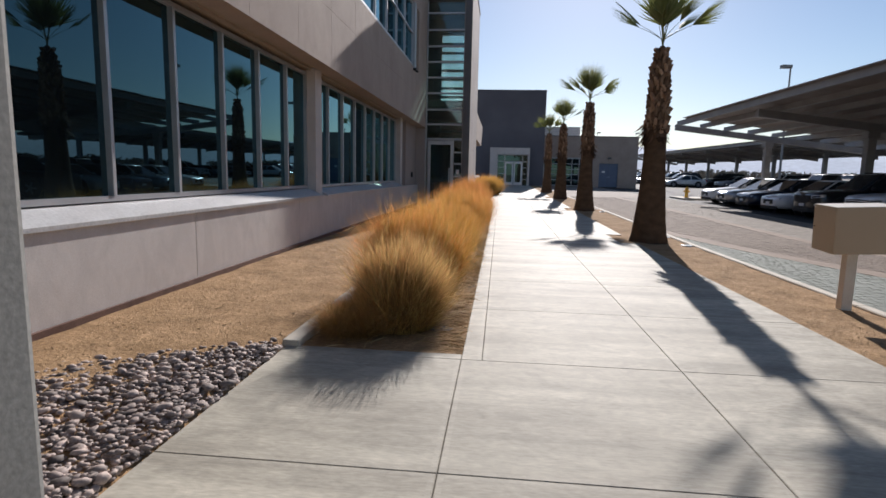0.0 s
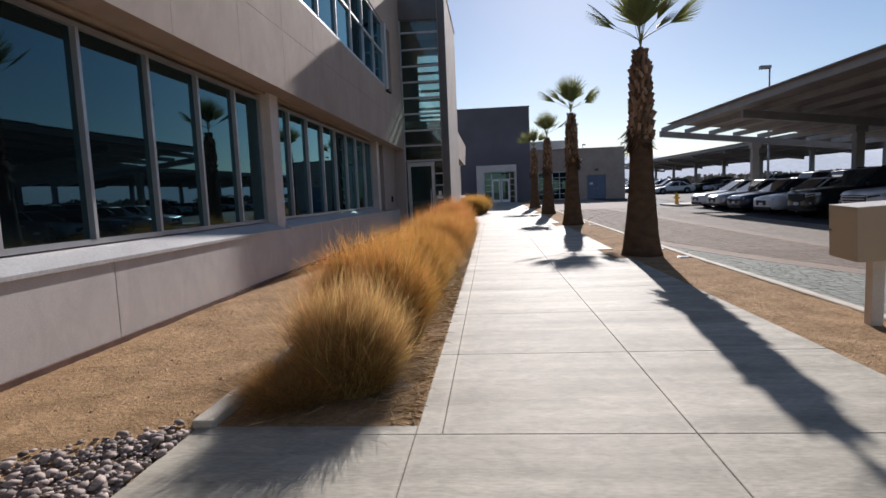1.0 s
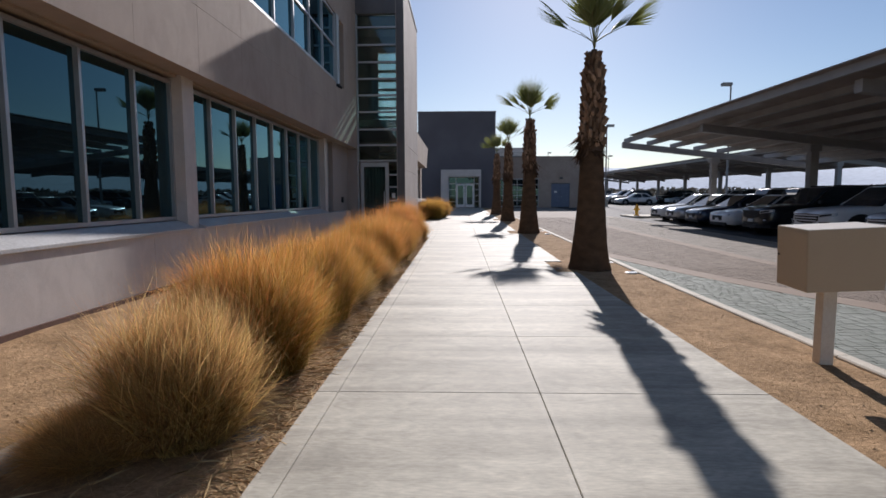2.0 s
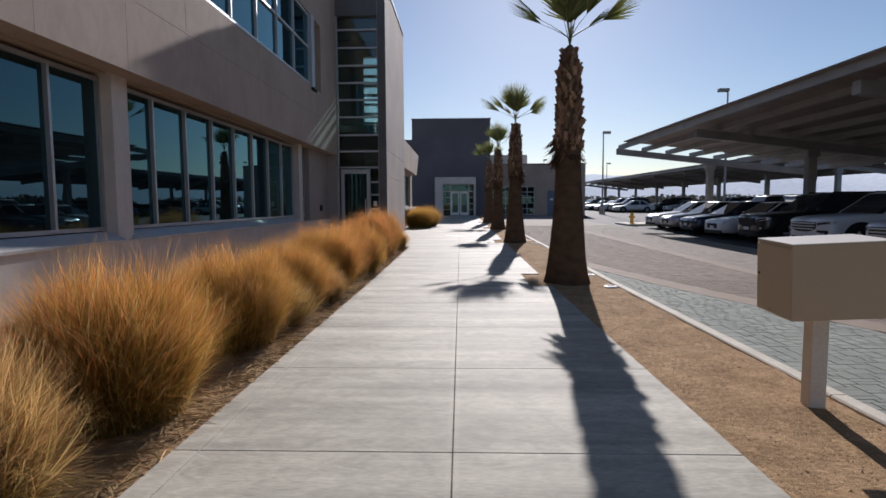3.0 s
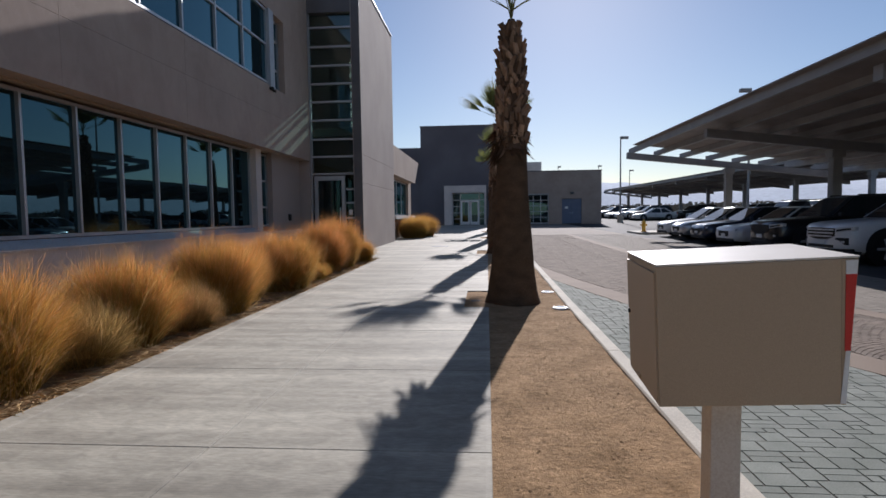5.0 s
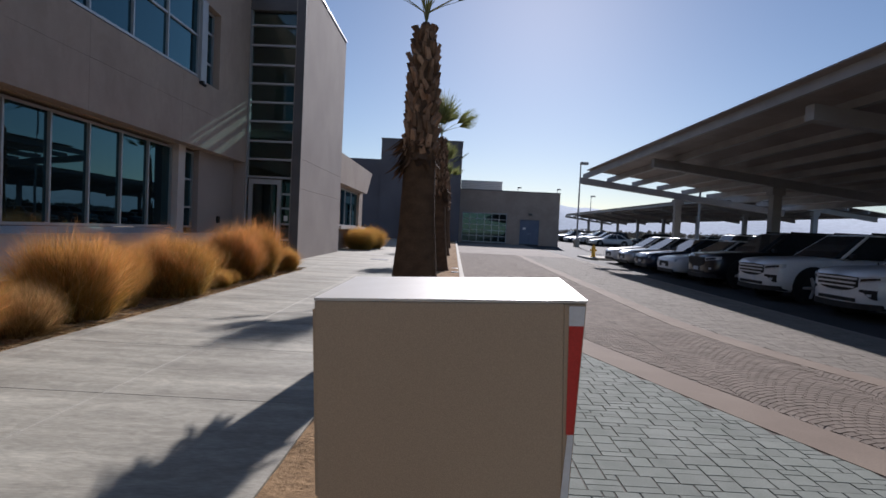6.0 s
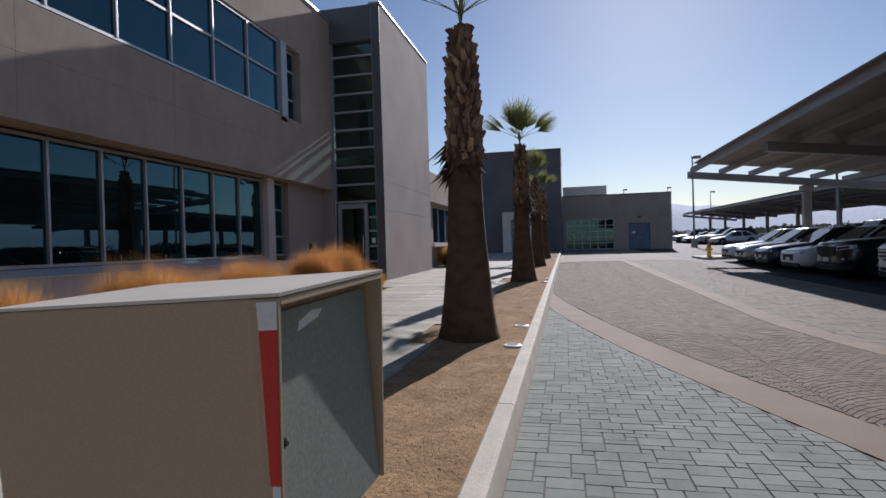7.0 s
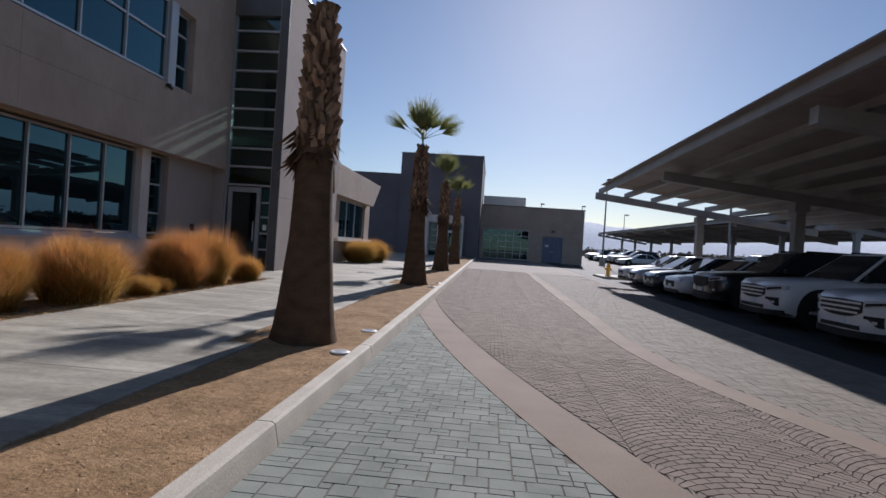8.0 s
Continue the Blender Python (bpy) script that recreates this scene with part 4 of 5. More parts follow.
# ---------------------------------------------------------------- ornamental grasses
def tuft(rng, count, root_r, low, shell, width, arch, wild=0.0, segs=3):
    """Fine blades that rise steeply from a broad root and bow outward; their tips fill a soft dome, 1 high and 1 across."""
    verts, faces = [], []
    for _ in range(count):
        a = rng.uniform(0, 2 * math.pi)
        h = low + (1 - low) * rng.random() ** 0.8
        q = math.sqrt(max(0.0, 1 - h * h))
        k = rng.uniform(*shell)
        lump = 1 + 0.10 * math.sin(3 * a + 2 * h) + 0.08 * math.sin(7 * a + 9 * h) + rng.gauss(0, 0.03)
        tip = Vector((0.5 * q * k * lump * math.cos(a), 0.5 * q * k * lump * math.sin(a), max(0.04, 0.40 + 0.58 * h * k * lump)))
        rr, ra = root_r * math.sqrt(rng.random()), a + rng.gauss(0, 0.8)
        root = Vector((rr * math.cos(ra), rr * math.sin(ra), 0.0))
        mid = Vector((root.x * 0.62 + tip.x * 0.38, root.y * 0.62 + tip.y * 0.38, 0.62 * tip.z + arch * q * rng.uniform(0.5, 1.2)))
        mid += Vector((rng.gauss(0, 0.02 + wild), rng.gauss(0, 0.02 + wild), 0))
        t = rng.uniform(0, math.pi)
        side = Vector((math.cos(t), math.sin(t), 0)) * width * rng.uniform(0.6, 1.3)
        base = len(verts)
        for i in range(segs + 1):
            u = i / segs
            p = root * (1 - u) ** 2 + mid * 2 * u * (1 - u) + tip * u * u
            w = side * (1 - 0.9 * u)
            verts.append(tuple(p - w)), verts.append(tuple(p + w))
            if i < segs:
                b = base + 2 * i
                faces.append((b, b + 1, b + 3, b + 2))
    me = bpy.data.meshes.new("blades")
    me.from_pydata(verts, [], faces)
    me.update()
    return me


def straw_kind(seed):
    """A looser, drier mound with coarse stray blades."""
    r = random.Random(seed)
    blades = tuft(r, 6500, 0.27, -0.60, (0.55, 1.10), 0.0032, 0.12, 0.05)
    stalks = tuft(r, 1500, 0.24, -0.25, (0.95, 1.30), 0.0020, 0.04, 0.03)
    thatch = tuft(r, 4200, 0.28, -0.80, (0.72, 1.24), 0.0034, 0.20, 0.08)
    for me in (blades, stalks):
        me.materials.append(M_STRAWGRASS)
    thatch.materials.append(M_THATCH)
    stalks.name, thatch.name = "stalks", "thatch"
    return blades, stalks, thatch


def grass_kind(seed):
    r = random.Random(seed)
    blades = tuft(r, 14000, 0.27, -0.55, (0.60, 1.03), 0.0021, 0.10)
    stalks = tuft(r, 3400, 0.24, -0.05, (0.95, 1.22), 0.0011, 0.02)
    thatch = tuft(r, 3000, 0.28, -0.72, (0.66, 1.08), 0.0020, 0.16, 0.05)
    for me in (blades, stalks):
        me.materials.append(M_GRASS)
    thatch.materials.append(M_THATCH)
    stalks.name, thatch.name = "stalks", "thatch"
    return blades, stalks, thatch


KINDS = [grass_kind(11), grass_kind(12), grass_kind(13), grass_kind(14)]
STRAW = [straw_kind(15), straw_kind(16)]
rng = random.Random(8)
CLUMPS = [(-0.80, 4.74, 0.80, 1.0), (-1.14, 4.5, 0.28, 0.8), (-0.86, 5.95, 1.04, 1.5), (-1.12, 6.85, 0.7, 0.9), (-0.86, 7.75, 1.0, 1.42), (-0.74, 8.65, 0.56, 0.9), (-0.86, 9.35, 0.94, 1.35), (-0.62, 10.2, 0.52, 0.8), (-0.82, 11.2, 1.08, 1.5),
          (-0.95, 12.2, 0.95, 1.1), (-0.82, 13.55, 1.04, 1.7), (-0.6, 14.75, 0.36, 0.7), (-0.62, 15.25, 0.30, 0.6), (-0.9, 16.3, 1.16, 1.5), (-0.82, 17.3, 1.22, 1.45), (-0.6, 18.7, 0.62, 1.0), (-0.80, 31.3, 1.12, 1.9), (-0.55, 32.9, 1.15, 1.9)]
for i, (x, y, tall, wide) in enumerate(CLUMPS):
    dry = i in (0, 1, 5, 7)
    blades, stalks, thatch = STRAW[i % 2] if dry else KINDS[i % 4]
    clump = thing("ornamental_grass", pose(x, y, rise(y) - 0.02, 0, 0, rng.uniform(0, 360)) @ Matrix.Diagonal((wide, wide, tall, 1)), "rounded golden ornamental grass mound, greener at its base" if tall > 0.72 else "small low tuft of browned ornamental grass", "grass clump", "grasses along the path")
    part("blades", blades, M_STRAWGRASS if dry else M_GRASS, clump)
    part("stalks", stalks, M_STRAWGRASS if dry else M_GRASS, clump)
    part("thatch", thatch, M_THATCH, clump, "dry tangled straw-coloured blades")

# ---------------------------------------------------------------- river rocks beside the path
def pebble(seed):
    """A rounded river stone about 1 across."""
    r = random.Random(seed)
    bm = bmesh.new()
    bmesh.ops.create_icosphere(bm, subdivisions=1, radius=1.0)
    q = Vector((r.uniform(0, 9), r.uniform(0, 9), r.uniform(0, 9)))
    for v in bm.verts:
        v.co *= 1 + 0.28 * noise.noise(v.co * 0.9 + q)
    me = mesh_of("rock", bm, M_STONE, True)
    return me


def river_rocks():
    """Loose stones in a wedge of ground: those beside the path are pieces of their own, the rest is one mesh."""
    r = random.Random(21)
    base = tagged(new("rock_bed"), "rounded grey and reddish river rocks beside the path", "rocks", "", "structure")
    shapes = [pebble(k) for k in range(8)]
    rough = [(np.array([v.co[:] for v in me.vertices]), [list(p.vertices) for p in me.polygons]) for me in shapes]
    laid = []
    for _ in range(7600):
        y = r.uniform(0.9, 3.95)
        x = -1.562 - r.random() ** 1.35 * 1.9
        if y > 3.9 - 0.58 * (-1.6 - x) + r.uniform(-0.12, 0.1):
            continue
        size = r.uniform(0.010, 0.020) if r.random() < 0.85 else r.uniform(0.020, 0.036)
        m = Matrix.Translation((x, y, 0.02 + r.uniform(0.0, 0.035) + 0.3 * size - (0.025 if x > -1.61 else 0.0))) @ Matrix.Rotation(r.uniform(0, 6.28), 4, "Z") @ Matrix.Rotation(r.uniform(-0.35, 0.35), 4, "X") @ Matrix.Diagonal((size * r.uniform(1.0, 1.6), size * r.uniform(0.85, 1.15), size * r.uniform(0.42, 0.75), 1))
        laid.append((abs(y - 2.7) + 1.2 * abs(x + 1.75) - 14 * size, r.randrange(8), m))
    laid.sort(key=lambda item: item[0])
    verts, faces, off = [], [], 0
    for i, (_near, k, m) in enumerate(laid):
        if i < 300:
            part("rock", shapes[k], M_STONE, base, "", False, m)
            continue
        v, f = rough[k]
        mm = np.array(m)
        verts.append(v @ mm[:3, :3].T + mm[:3, 3])
        faces += [[j + off for j in face] for face in f]
        off += len(v)
    me = bpy.data.meshes.new("rocks")
    me.from_pydata(np.concatenate(verts).tolist(), [], faces)
    me.materials.append(M_ROCK)
    me.shade_smooth()
    tagged(part("rocks", me, M_ROCK, base), kind="stuff")


M_STONE = shade("river_stone", (0.165, 0.135, 0.12), (0.40, 0.315, 0.27), 14, 0.75, 0.3, 60, vary=0.5)
river_rocks()


def grit(seed, count, x0, x1, y0, y1, lo, hi):
    r = random.Random(seed)
    verts, faces = [], []
    for _ in range(count):
        x, y, s = r.uniform(x0, x1), r.uniform(y0, y1), r.uniform(lo, hi) * (1.6 if r.random() < 0.03 else 1)
        z = rise(y) + (0.02 + 0.05 * (-1.58 - x) / 1.6 + 0.012 * lumps(x, y) if x < -1.5 else -0.016 + 0.014 * lumps(x, y))
        b = len(verts)
        a = r.uniform(0, 6.28)
        for k in range(4):
            verts.append((x + s * math.cos(a + k * 1.57) * r.uniform(0.7, 1.3), y + s * math.sin(a + k * 1.57) * r.uniform(0.7, 1.3), z - 0.004))
        verts.append((x + r.uniform(-s, s) * 0.3, y + r.uniform(-s, s) * 0.3, z + s * r.uniform(0.2, 0.45)))
        faces += [(b, b + 1, b + 4), (b + 1, b + 2, b + 4), (b + 2, b + 3, b + 4), (b + 3, b, b + 4)]
    me = bpy.data.meshes.new("grit")
    me.from_pydata(verts, [], faces)
    me.materials.append(M_GRIT)
    return me


M_GRIT = islands(shade("granite_grit", (0.36, 0.23, 0.125), (0.52, 0.36, 0.21), 6, 0.95, 0.2, 60, spec=0.1), 0.4)
tagged(new("grit", grit(33, 1500, 2.9, 3.86, 4.5, 20, 0.007, 0.017)), "small dry soil clods on the soil strip", "grit", "", "stuff")
tagged(new("grit", grit(34, 900, -3.1, -1.62, 2.6, 9, 0.008, 0.022)), "scattered small stones and clods on the soil bed", "grit", "", "stuff")
tagged(new("grit", grit(31, 9000, 2.88, 3.86, 4.5, 24, 0.002, 0.0065)), "loose granite grit and clods on the soil strip", "grit", "", "stuff")
tagged(new("grit", grit(32, 9000, -3.15, -1.6, 2.5, 12, 0.004, 0.011)), "loose granite grit on the soil beside the building", "grit", "", "stuff")

def straw():
    """Fallen dry blades along the edge of the bed."""
    r = random.Random(61)
    verts, faces = [], []
    for _ in range(5200):
        y = r.uniform(4.05, 19.6)
        x = -0.22 - abs(r.gauss(0, 0.17)) if r.random() < 0.75 else r.uniform(-1.44, -0.3)
        a, l, w = r.uniform(0, math.pi), r.uniform(0.03, 0.13), r.uniform(0.0012, 0.003)
        dx, dy, z = math.cos(a) * l, math.sin(a) * l, rise(y) - 0.014 + r.uniform(0, 0.018)
        nx, ny = -math.sin(a) * w, math.cos(a) * w
        b = len(verts)
        verts += [(x - dx + nx, y - dy + ny, z), (x - dx - nx, y - dy - ny, z), (x - nx, y - ny, z + r.uniform(0, 0.012)), (x + nx, y + ny, z + r.uniform(0, 0.012)), (x + dx, y + dy, z)]
        faces += [(b, b + 1, b + 2, b + 3), (b + 3, b + 2, b + 4)]
    me = bpy.data.meshes.new("straw_litter")
    me.from_pydata(verts, [], faces)
    me.materials.append(M_STRAW)
    return me


M_STRAW = islands(shade("dry_straw", (0.36, 0.24, 0.11), (0.52, 0.37, 0.19), 9, 0.9, 0.0, 60, spec=0.1), 0.4)
tagged(new("straw_litter", straw()), "fallen dry grass blades on the soil of the bed", "straw", "", "stuff")

# ---------------------------------------------------------------- control box on a post
cabinet = thing("control_box", pose(3.70, 6.19, 0, 0, 0, -2.6), "beige steel control box on a square post, in the soil strip", "control box")
BW, BD, BH, FLARE = 0.307, 0.218, 0.475, 0.036      # half width at the lid, half depth, height, flare of the open side
SET = pose(0.030, 0, 0.614, 1.9, -2.6, 0)            # the box sits a little askew on its post
low_x = BW - FLARE
body = part("body", block(-BW, low_x - 0.012, -BD, BD, 0, BH, 0.004), M_BOX, cabinet, "", False, SET)
part("lid", prism(((-BW, BH + 0.001), (BW + 0.002, BH + 0.001), (BW + 0.003, BH + 0.007), (-BW, BH + 0.007)), -BD, BD, "y"), M_LID, cabinet, "beige sheet lid, coloured paler for the sun on it", False, SET)
for y0, y1 in ((-BD, -BD + 0.006), (BD - 0.006, BD)):
    part("side_wing", prism(((low_x - 0.012, 0), (low_x, 0), (BW, BH - 0.002), (low_x - 0.012, BH - 0.002)), y0, y1, "y"), M_BOX, cabinet, "", False, SET)
part("drip_edge", block(low_x - 0.012, BW, -BD + 0.007, BD - 0.007, BH - 0.012, BH - 0.001), M_BOX, cabinet, "", False, SET)
east = part("door", block(low_x - 0.012, low_x - 0.002, -BD + 0.012, BD - 0.03, 0.008, BH - 0.03, 0.002), M_BOXDOOR, cabinet, "sage-grey recessed door panel", False, SET)
bm = bmesh.new()
tube(bm, (low_x - 0.003, -0.19, 0.235), (low_x + 0.006, -0.19, 0.235), 0.010, 0.009, 14)
tube(bm, (low_x + 0.006, -0.19, 0.235), (low_x + 0.012, -0.19, 0.235), 0.004, 0.004, 8)
part("lock", bm, M_BLACKTRIM, east)
part("sticker", prism(((-0.105, 0.402), (-0.03, 0.415), (-0.012, 0.428), (-0.05, 0.432), (-0.10, 0.418)), low_x - 0.002, low_x - 0.0012, "x"), M_WHITE, east, "scuffed white sticker")
for za, zb, mat_, nm in ((BH - 0.05, BH - 0.006, M_WHITE, "white_strip"), (BH - 0.297, BH - 0.05, M_RED, "red_strip"), (0.004, BH - 0.297, M_WHITE, "white_strip")):
    wide = lambda z: low_x + FLARE * z / BH - 0.002
    left = BW - 0.038
    part(nm, prism(((min(left, wide(za) - 0.017), za), (wide(za), za), (wide(zb), zb), (left, zb)), -BD - 0.003, -BD - 0.001, "y"), mat_, cabinet, "", False, SET)
west = part("door", block(-BW - 0.006, -BW, -BD + 0.006, BD - 0.012, 0.012, BH - 0.02, 0.002), M_BOX, cabinet, "", False, SET)
bm = bmesh.new()
tube(bm, (-BW - 0.013, 0.175, 0.25), (-BW - 0.005, 0.175, 0.25), 0.009, 0.009, 10)
part("lock", bm, M_BLACKTRIM, west)
part("hasp", block(-BW - 0.012, -BW - 0.005, 0.02, 0.06, 0.02, 0.035, 0.002), M_BOX, west)
part("post", block(-0.055, 0.05, -0.055, 0.05, -0.1, 0.612, 0.006), M_POST, cabinet, "pale painted square post")
part("flange", block(-0.09, 0.085, -0.09, 0.085, 0.604, 0.611), M_BOX, cabinet, "", False, pose(0, 0, 0, 1.9, -2.6, 0))

# in-ground lights beside the kerb
for x, y in ((3.81, 11.52), (3.80, 12.98), (3.8, 20.75), (3.8, 22.2)):
    lamp = thing("ground_light", pose(x, y, rise(y) - 0.01), "flat round pale in-ground light set in soil", "ground light", "ground lights")
    bm = bmesh.new()
    tube(bm, (0, 0, -0.1), (0, 0, 0.006), 0.105, 0.105, 24)
    tube(bm, (0, 0, 0.006), (0, 0, 0.012), 0.105, 0.088, 24)
    part("rim", bm, M_WHITE, lamp)
    bm = bmesh.new()
    tube(bm, (0, 0, 0.010), (0, 0, 0.0145), 0.07, 0.066, 20)
    part("lens", bm, M_LENS, lamp)
hatch = thing("drain_cover", pose(1.1, 24.5, rise(24.5)), "dark flat drain cover in the path", "drain cover")
part("frame", block(-0.3, 0.3, -0.3, 0.3, -0.02, 0.004), M_DARKMETAL, hatch)


# ---------------------------------------------------------------- cars
def paint(name, c, metal=0.3):
    m = shade(name, c, tuple(min(1, k * 1.06) for k in c), 1.0, 0.28, 0.0, 30, metal=metal, spec=0.6)
    m.node_tree.nodes["Principled BSDF"].inputs["Coat Weight"].default_value = 0.6
    return m


PAINTS = {"white": paint("car_white", (0.72, 0.72, 0.72), 0.0), "black": paint("car_black", (0.012, 0.013, 0.016)), "silver": paint("car_silver", (0.42, 0.43, 0.45), 0.6), "navy": paint("car_navy", (0.02, 0.03, 0.06)), "grey": paint("car_grey", (0.12, 0.125, 0.13), 0.5)}


def lofted(stations, half):
    """Body skin: every station gives x, bottom, top, half width; half: outline of one side in 0..1."""
    bm = bmesh.new()
    rings = []
    for x, zb, zt, w in stations:
        side = [(w * u, zb + (zt - zb) * v) for u, v in half]
        rings.append([bm.verts.new((x, y, z)) for y, z in side] + [bm.verts.new((x, -y, z)) for y, z in side[::-1]])
    for a, b in zip(rings, rings[1:]):
        for i in range(len(a)):
            j = (i + 1) % len(a)
            bm.faces.new((a[i], a[j], b[j], b[i]))
    bm.faces.new(rings[0]), bm.faces.new(rings[-1])
    bmesh.ops.recalc_face_normals(bm, faces=bm.faces[:])
    return bm


HALF = ((0.0, 0.0), (0.88, 0.0), (0.975, 0.10), (1.0, 0.38), (0.995, 0.62), (0.975, 0.80), (0.93, 0.92), (0.82, 0.98), (0.5, 1.0), (0.0, 1.0))
TYPES = {
    "suv": dict(w=0.98, r=0.385, axle=(1.52, -1.34), body=((2.50, 0.44, 0.78, 0.46), (2.485, 0.36, 0.90, 0.60), (2.44, 0.31, 0.965, 0.74), (2.36, 0.28, 1.005, 0.85), (2.22, 0.26, 1.03, 0.925), (2.0, 0.25, 1.06, 0.962), (1.5, 0.25, 1.095, 0.98), (0.9, 0.25, 1.13, 0.985), (0.4, 0.25, 1.16, 0.985), (-0.5, 0.25, 1.17, 0.985), (-1.9, 0.25, 1.18, 0.98), (-2.35, 0.32, 1.13, 0.94), (-2.5, 0.45, 1.0, 0.86)), cabin=((0.98, 0.20, -2.05, -2.42), 1.14, 1.74), roof=(0.2, -2.05)),
    "sedan": dict(w=0.92, r=0.33, axle=(1.40, -1.42), body=((2.38, 0.38, 0.62, 0.66), (2.30, 0.24, 0.72, 0.82), (2.05, 0.22, 0.78, 0.89), (1.4, 0.22, 0.86, 0.915), (0.8, 0.22, 0.93, 0.92), (-0.6, 0.22, 0.96, 0.92), (-1.7, 0.22, 0.98, 0.91), (-2.25, 0.27, 0.96, 0.86), (-2.42, 0.38, 0.85, 0.76)), cabin=((0.95, 0.15, -1.15, -1.95), 0.93, 1.44), roof=(0.22, -1.22)),
}


def car(kind, colour, label):
    k = TYPES[kind]
    pm = PAINTS[colour]
    c = thing("parked_" + ("suv" if kind == "suv" else "car"), pose(0, 0, -50), label, "car", "parked cars")
    part("body", lofted(k["body"], HALF), pm, c, "", True)
    (x0, x1, x2, x3), zb, zt = k["cabin"]
    w = k["w"]
    bm = bmesh.new()
    lo = [(x0, w * 0.78), (x0 - 0.12, w * 0.93), (x3 + 0.15, w * 0.92), (x3, w * 0.75)]
    hi = [(x1 + 0.03, w * 0.60), (x1 - 0.08, w * 0.72), (x2 + 0.1, w * 0.71), (x2, w * 0.62)]
    lv = [bm.verts.new((x, y, zb - 0.02)) for x, y in lo] + [bm.verts.new((x, -y, zb - 0.02)) for x, y in lo[::-1]]
    hv = [bm.verts.new((x, y, zt - 0.05)) for x, y in hi] + [bm.verts.new((x, -y, zt - 0.05)) for x, y in hi[::-1]]
    for i in range(8):
        j = (i + 1) % 8
        bm.faces.new((lv[i], lv[j], hv[j], hv[i]))
    bm.faces.new(hv)
    bmesh.ops.recalc_face_normals(bm, faces=bm.faces[:])
    part("glasshouse", bm, M_CARGLASS, c, "dark tinted car glass")
    bm = lofted([(x1 + 0.02, zt - 0.06, zt - 0.03, w * 0.62), (x1 - 0.2, zt - 0.06, zt, w * 0.72), (x2 + 0.3, zt - 0.06, zt, w * 0.72), (x2 - 0.02, zt - 0.07, zt - 0.03, w * 0.64)], ((0, 0), (0.98, 0), (1, 0.4), (0.9, 0.85), (0.6, 1), (0, 1)))
    part("roof", bm, pm, c, "", True)
    for s in (1, -1):
        for (xa, ya), (xb, yb), t in ((lo[1], hi[1], 0.035), (lo[2], hi[2], 0.06), (((x0 + x3) / 2 - 0.1, w * 0.93), ((x1 + x2) / 2 - 0.05, w * 0.72), 0.04)):
            bm = bmesh.new()
            tube(bm, (xa, s * ya, zb - 0.03), (xb, s * yb, zt - 0.05), t, t * 0.9, 8)
            part("pillar", bm, pm if kind == "sedan" or xa > 0.5 else M_BLACKTRIM, c)
        part("side_mirror", block(x0 - 0.36, x0 - 0.25, s * w * 0.97 if s > 0 else -w * 1.12, s * w * 1.12 if s > 0 else -w * 0.97, zb - 0.02, zb + 0.11, 0.035), pm if kind == "sedan" else M_BLACKTRIM, c)
        part("sill_trim", block(-1.0, 1.05, s * (w * 0.99) - 0.01, s * (w * 0.99) + 0.01, 0.26, 0.36), M_BLACKTRIM, c)
        part("door_seam", block(0.02, 0.035, s * w * 0.985 - 0.012, s * w * 0.985 + 0.012, 0.4, zb - 0.06), M_BLACKTRIM, c)
        for xa in k["axle"]:
            r = k["r"]
            bm = bmesh.new()
            tube(bm, (xa, s * (w - 0.15), r + 0.03), (xa, s * (w + 0.006), r + 0.03), r + (0.10 if kind == "suv" else 0.06), r + (0.10 if kind == "suv" else 0.06), 28)
            part("wheel_arch", bm, M_BLACKTRIM, c)
            bm = bmesh.new()
            tube(bm, (xa, s * (w - 0.22), r), (xa, s * (w - 0.03), r), r, r, 28)
            tube(bm, (xa, s * (w - 0.03), r), (xa, s * (w + 0.012), r), r, r * 0.9, 28)
            ty = part("wheel", bm, M_RUBBER, c)
            bm = bmesh.new()
            tube(bm, (xa, s * (w + 0.011), r), (xa, s * (w + 0.014), r), r * 0.68, r * 0.66, 24)
            part("rim_disc", bm, M_BLACKTRIM, ty)
            bm = bmesh.new()
            for q in range(5):
                a = 2 * math.pi * q / 5
                tube(bm, (xa, s * (w + 0.018), r), (xa + r * 0.68 * math.cos(a), s * (w + 0.018), r + r * 0.68 * math.sin(a)), 0.05, 0.035, 6)
            tube(bm, (xa, s * (w + 0.0), r), (xa, s * (w + 0.03), r), 0.07, 0.05, 12)
            part("rim", bm, M_RIM, ty)
    xf = k["body"][0][0]
    if kind == "suv":
        chrome = M_CHROME if colour == "white" else M_BLACKTRIM
        skin = k["body"]

        def nose(y):
            """How far forward the front reaches at a distance y from the middle."""
            y = abs(y)
            for (xa, _a, _b, wa), (xb, _c, _d, wb) in zip(skin, skin[1:]):
                if y <= wa:
                    return xa
                if y <= wb:
                    return xa + (xb - xa) * (y - wa) / (wb - wa)
            return skin[-1][0]

        def wrap(ya, yb, lo, hi, out, deep, n=8):
            """A plate bent round the front, between the heights lo(u) and hi(u) for u from 0 to 1."""
            bm = bmesh.new()
            rows = []
            for i in range(n + 1):
                u = i / n
                y = ya + (yb - ya) * u
                x = nose(y)
                rows.append([bm.verts.new(v) for v in ((x - deep, y, lo(u)), (x + out, y, lo(u)), (x + out, y, hi(u)), (x - deep, y, hi(u)))])
            for p, q in zip(rows, rows[1:]):
                for i in range(4):
                    bm.faces.new((p[i], p[(i + 1) % 4], q[(i + 1) % 4], q[i]))
            bm.faces.new(rows[0]), bm.faces.new(rows[-1])
            bmesh.ops.recalc_face_normals(bm, faces=bm.faces[:])
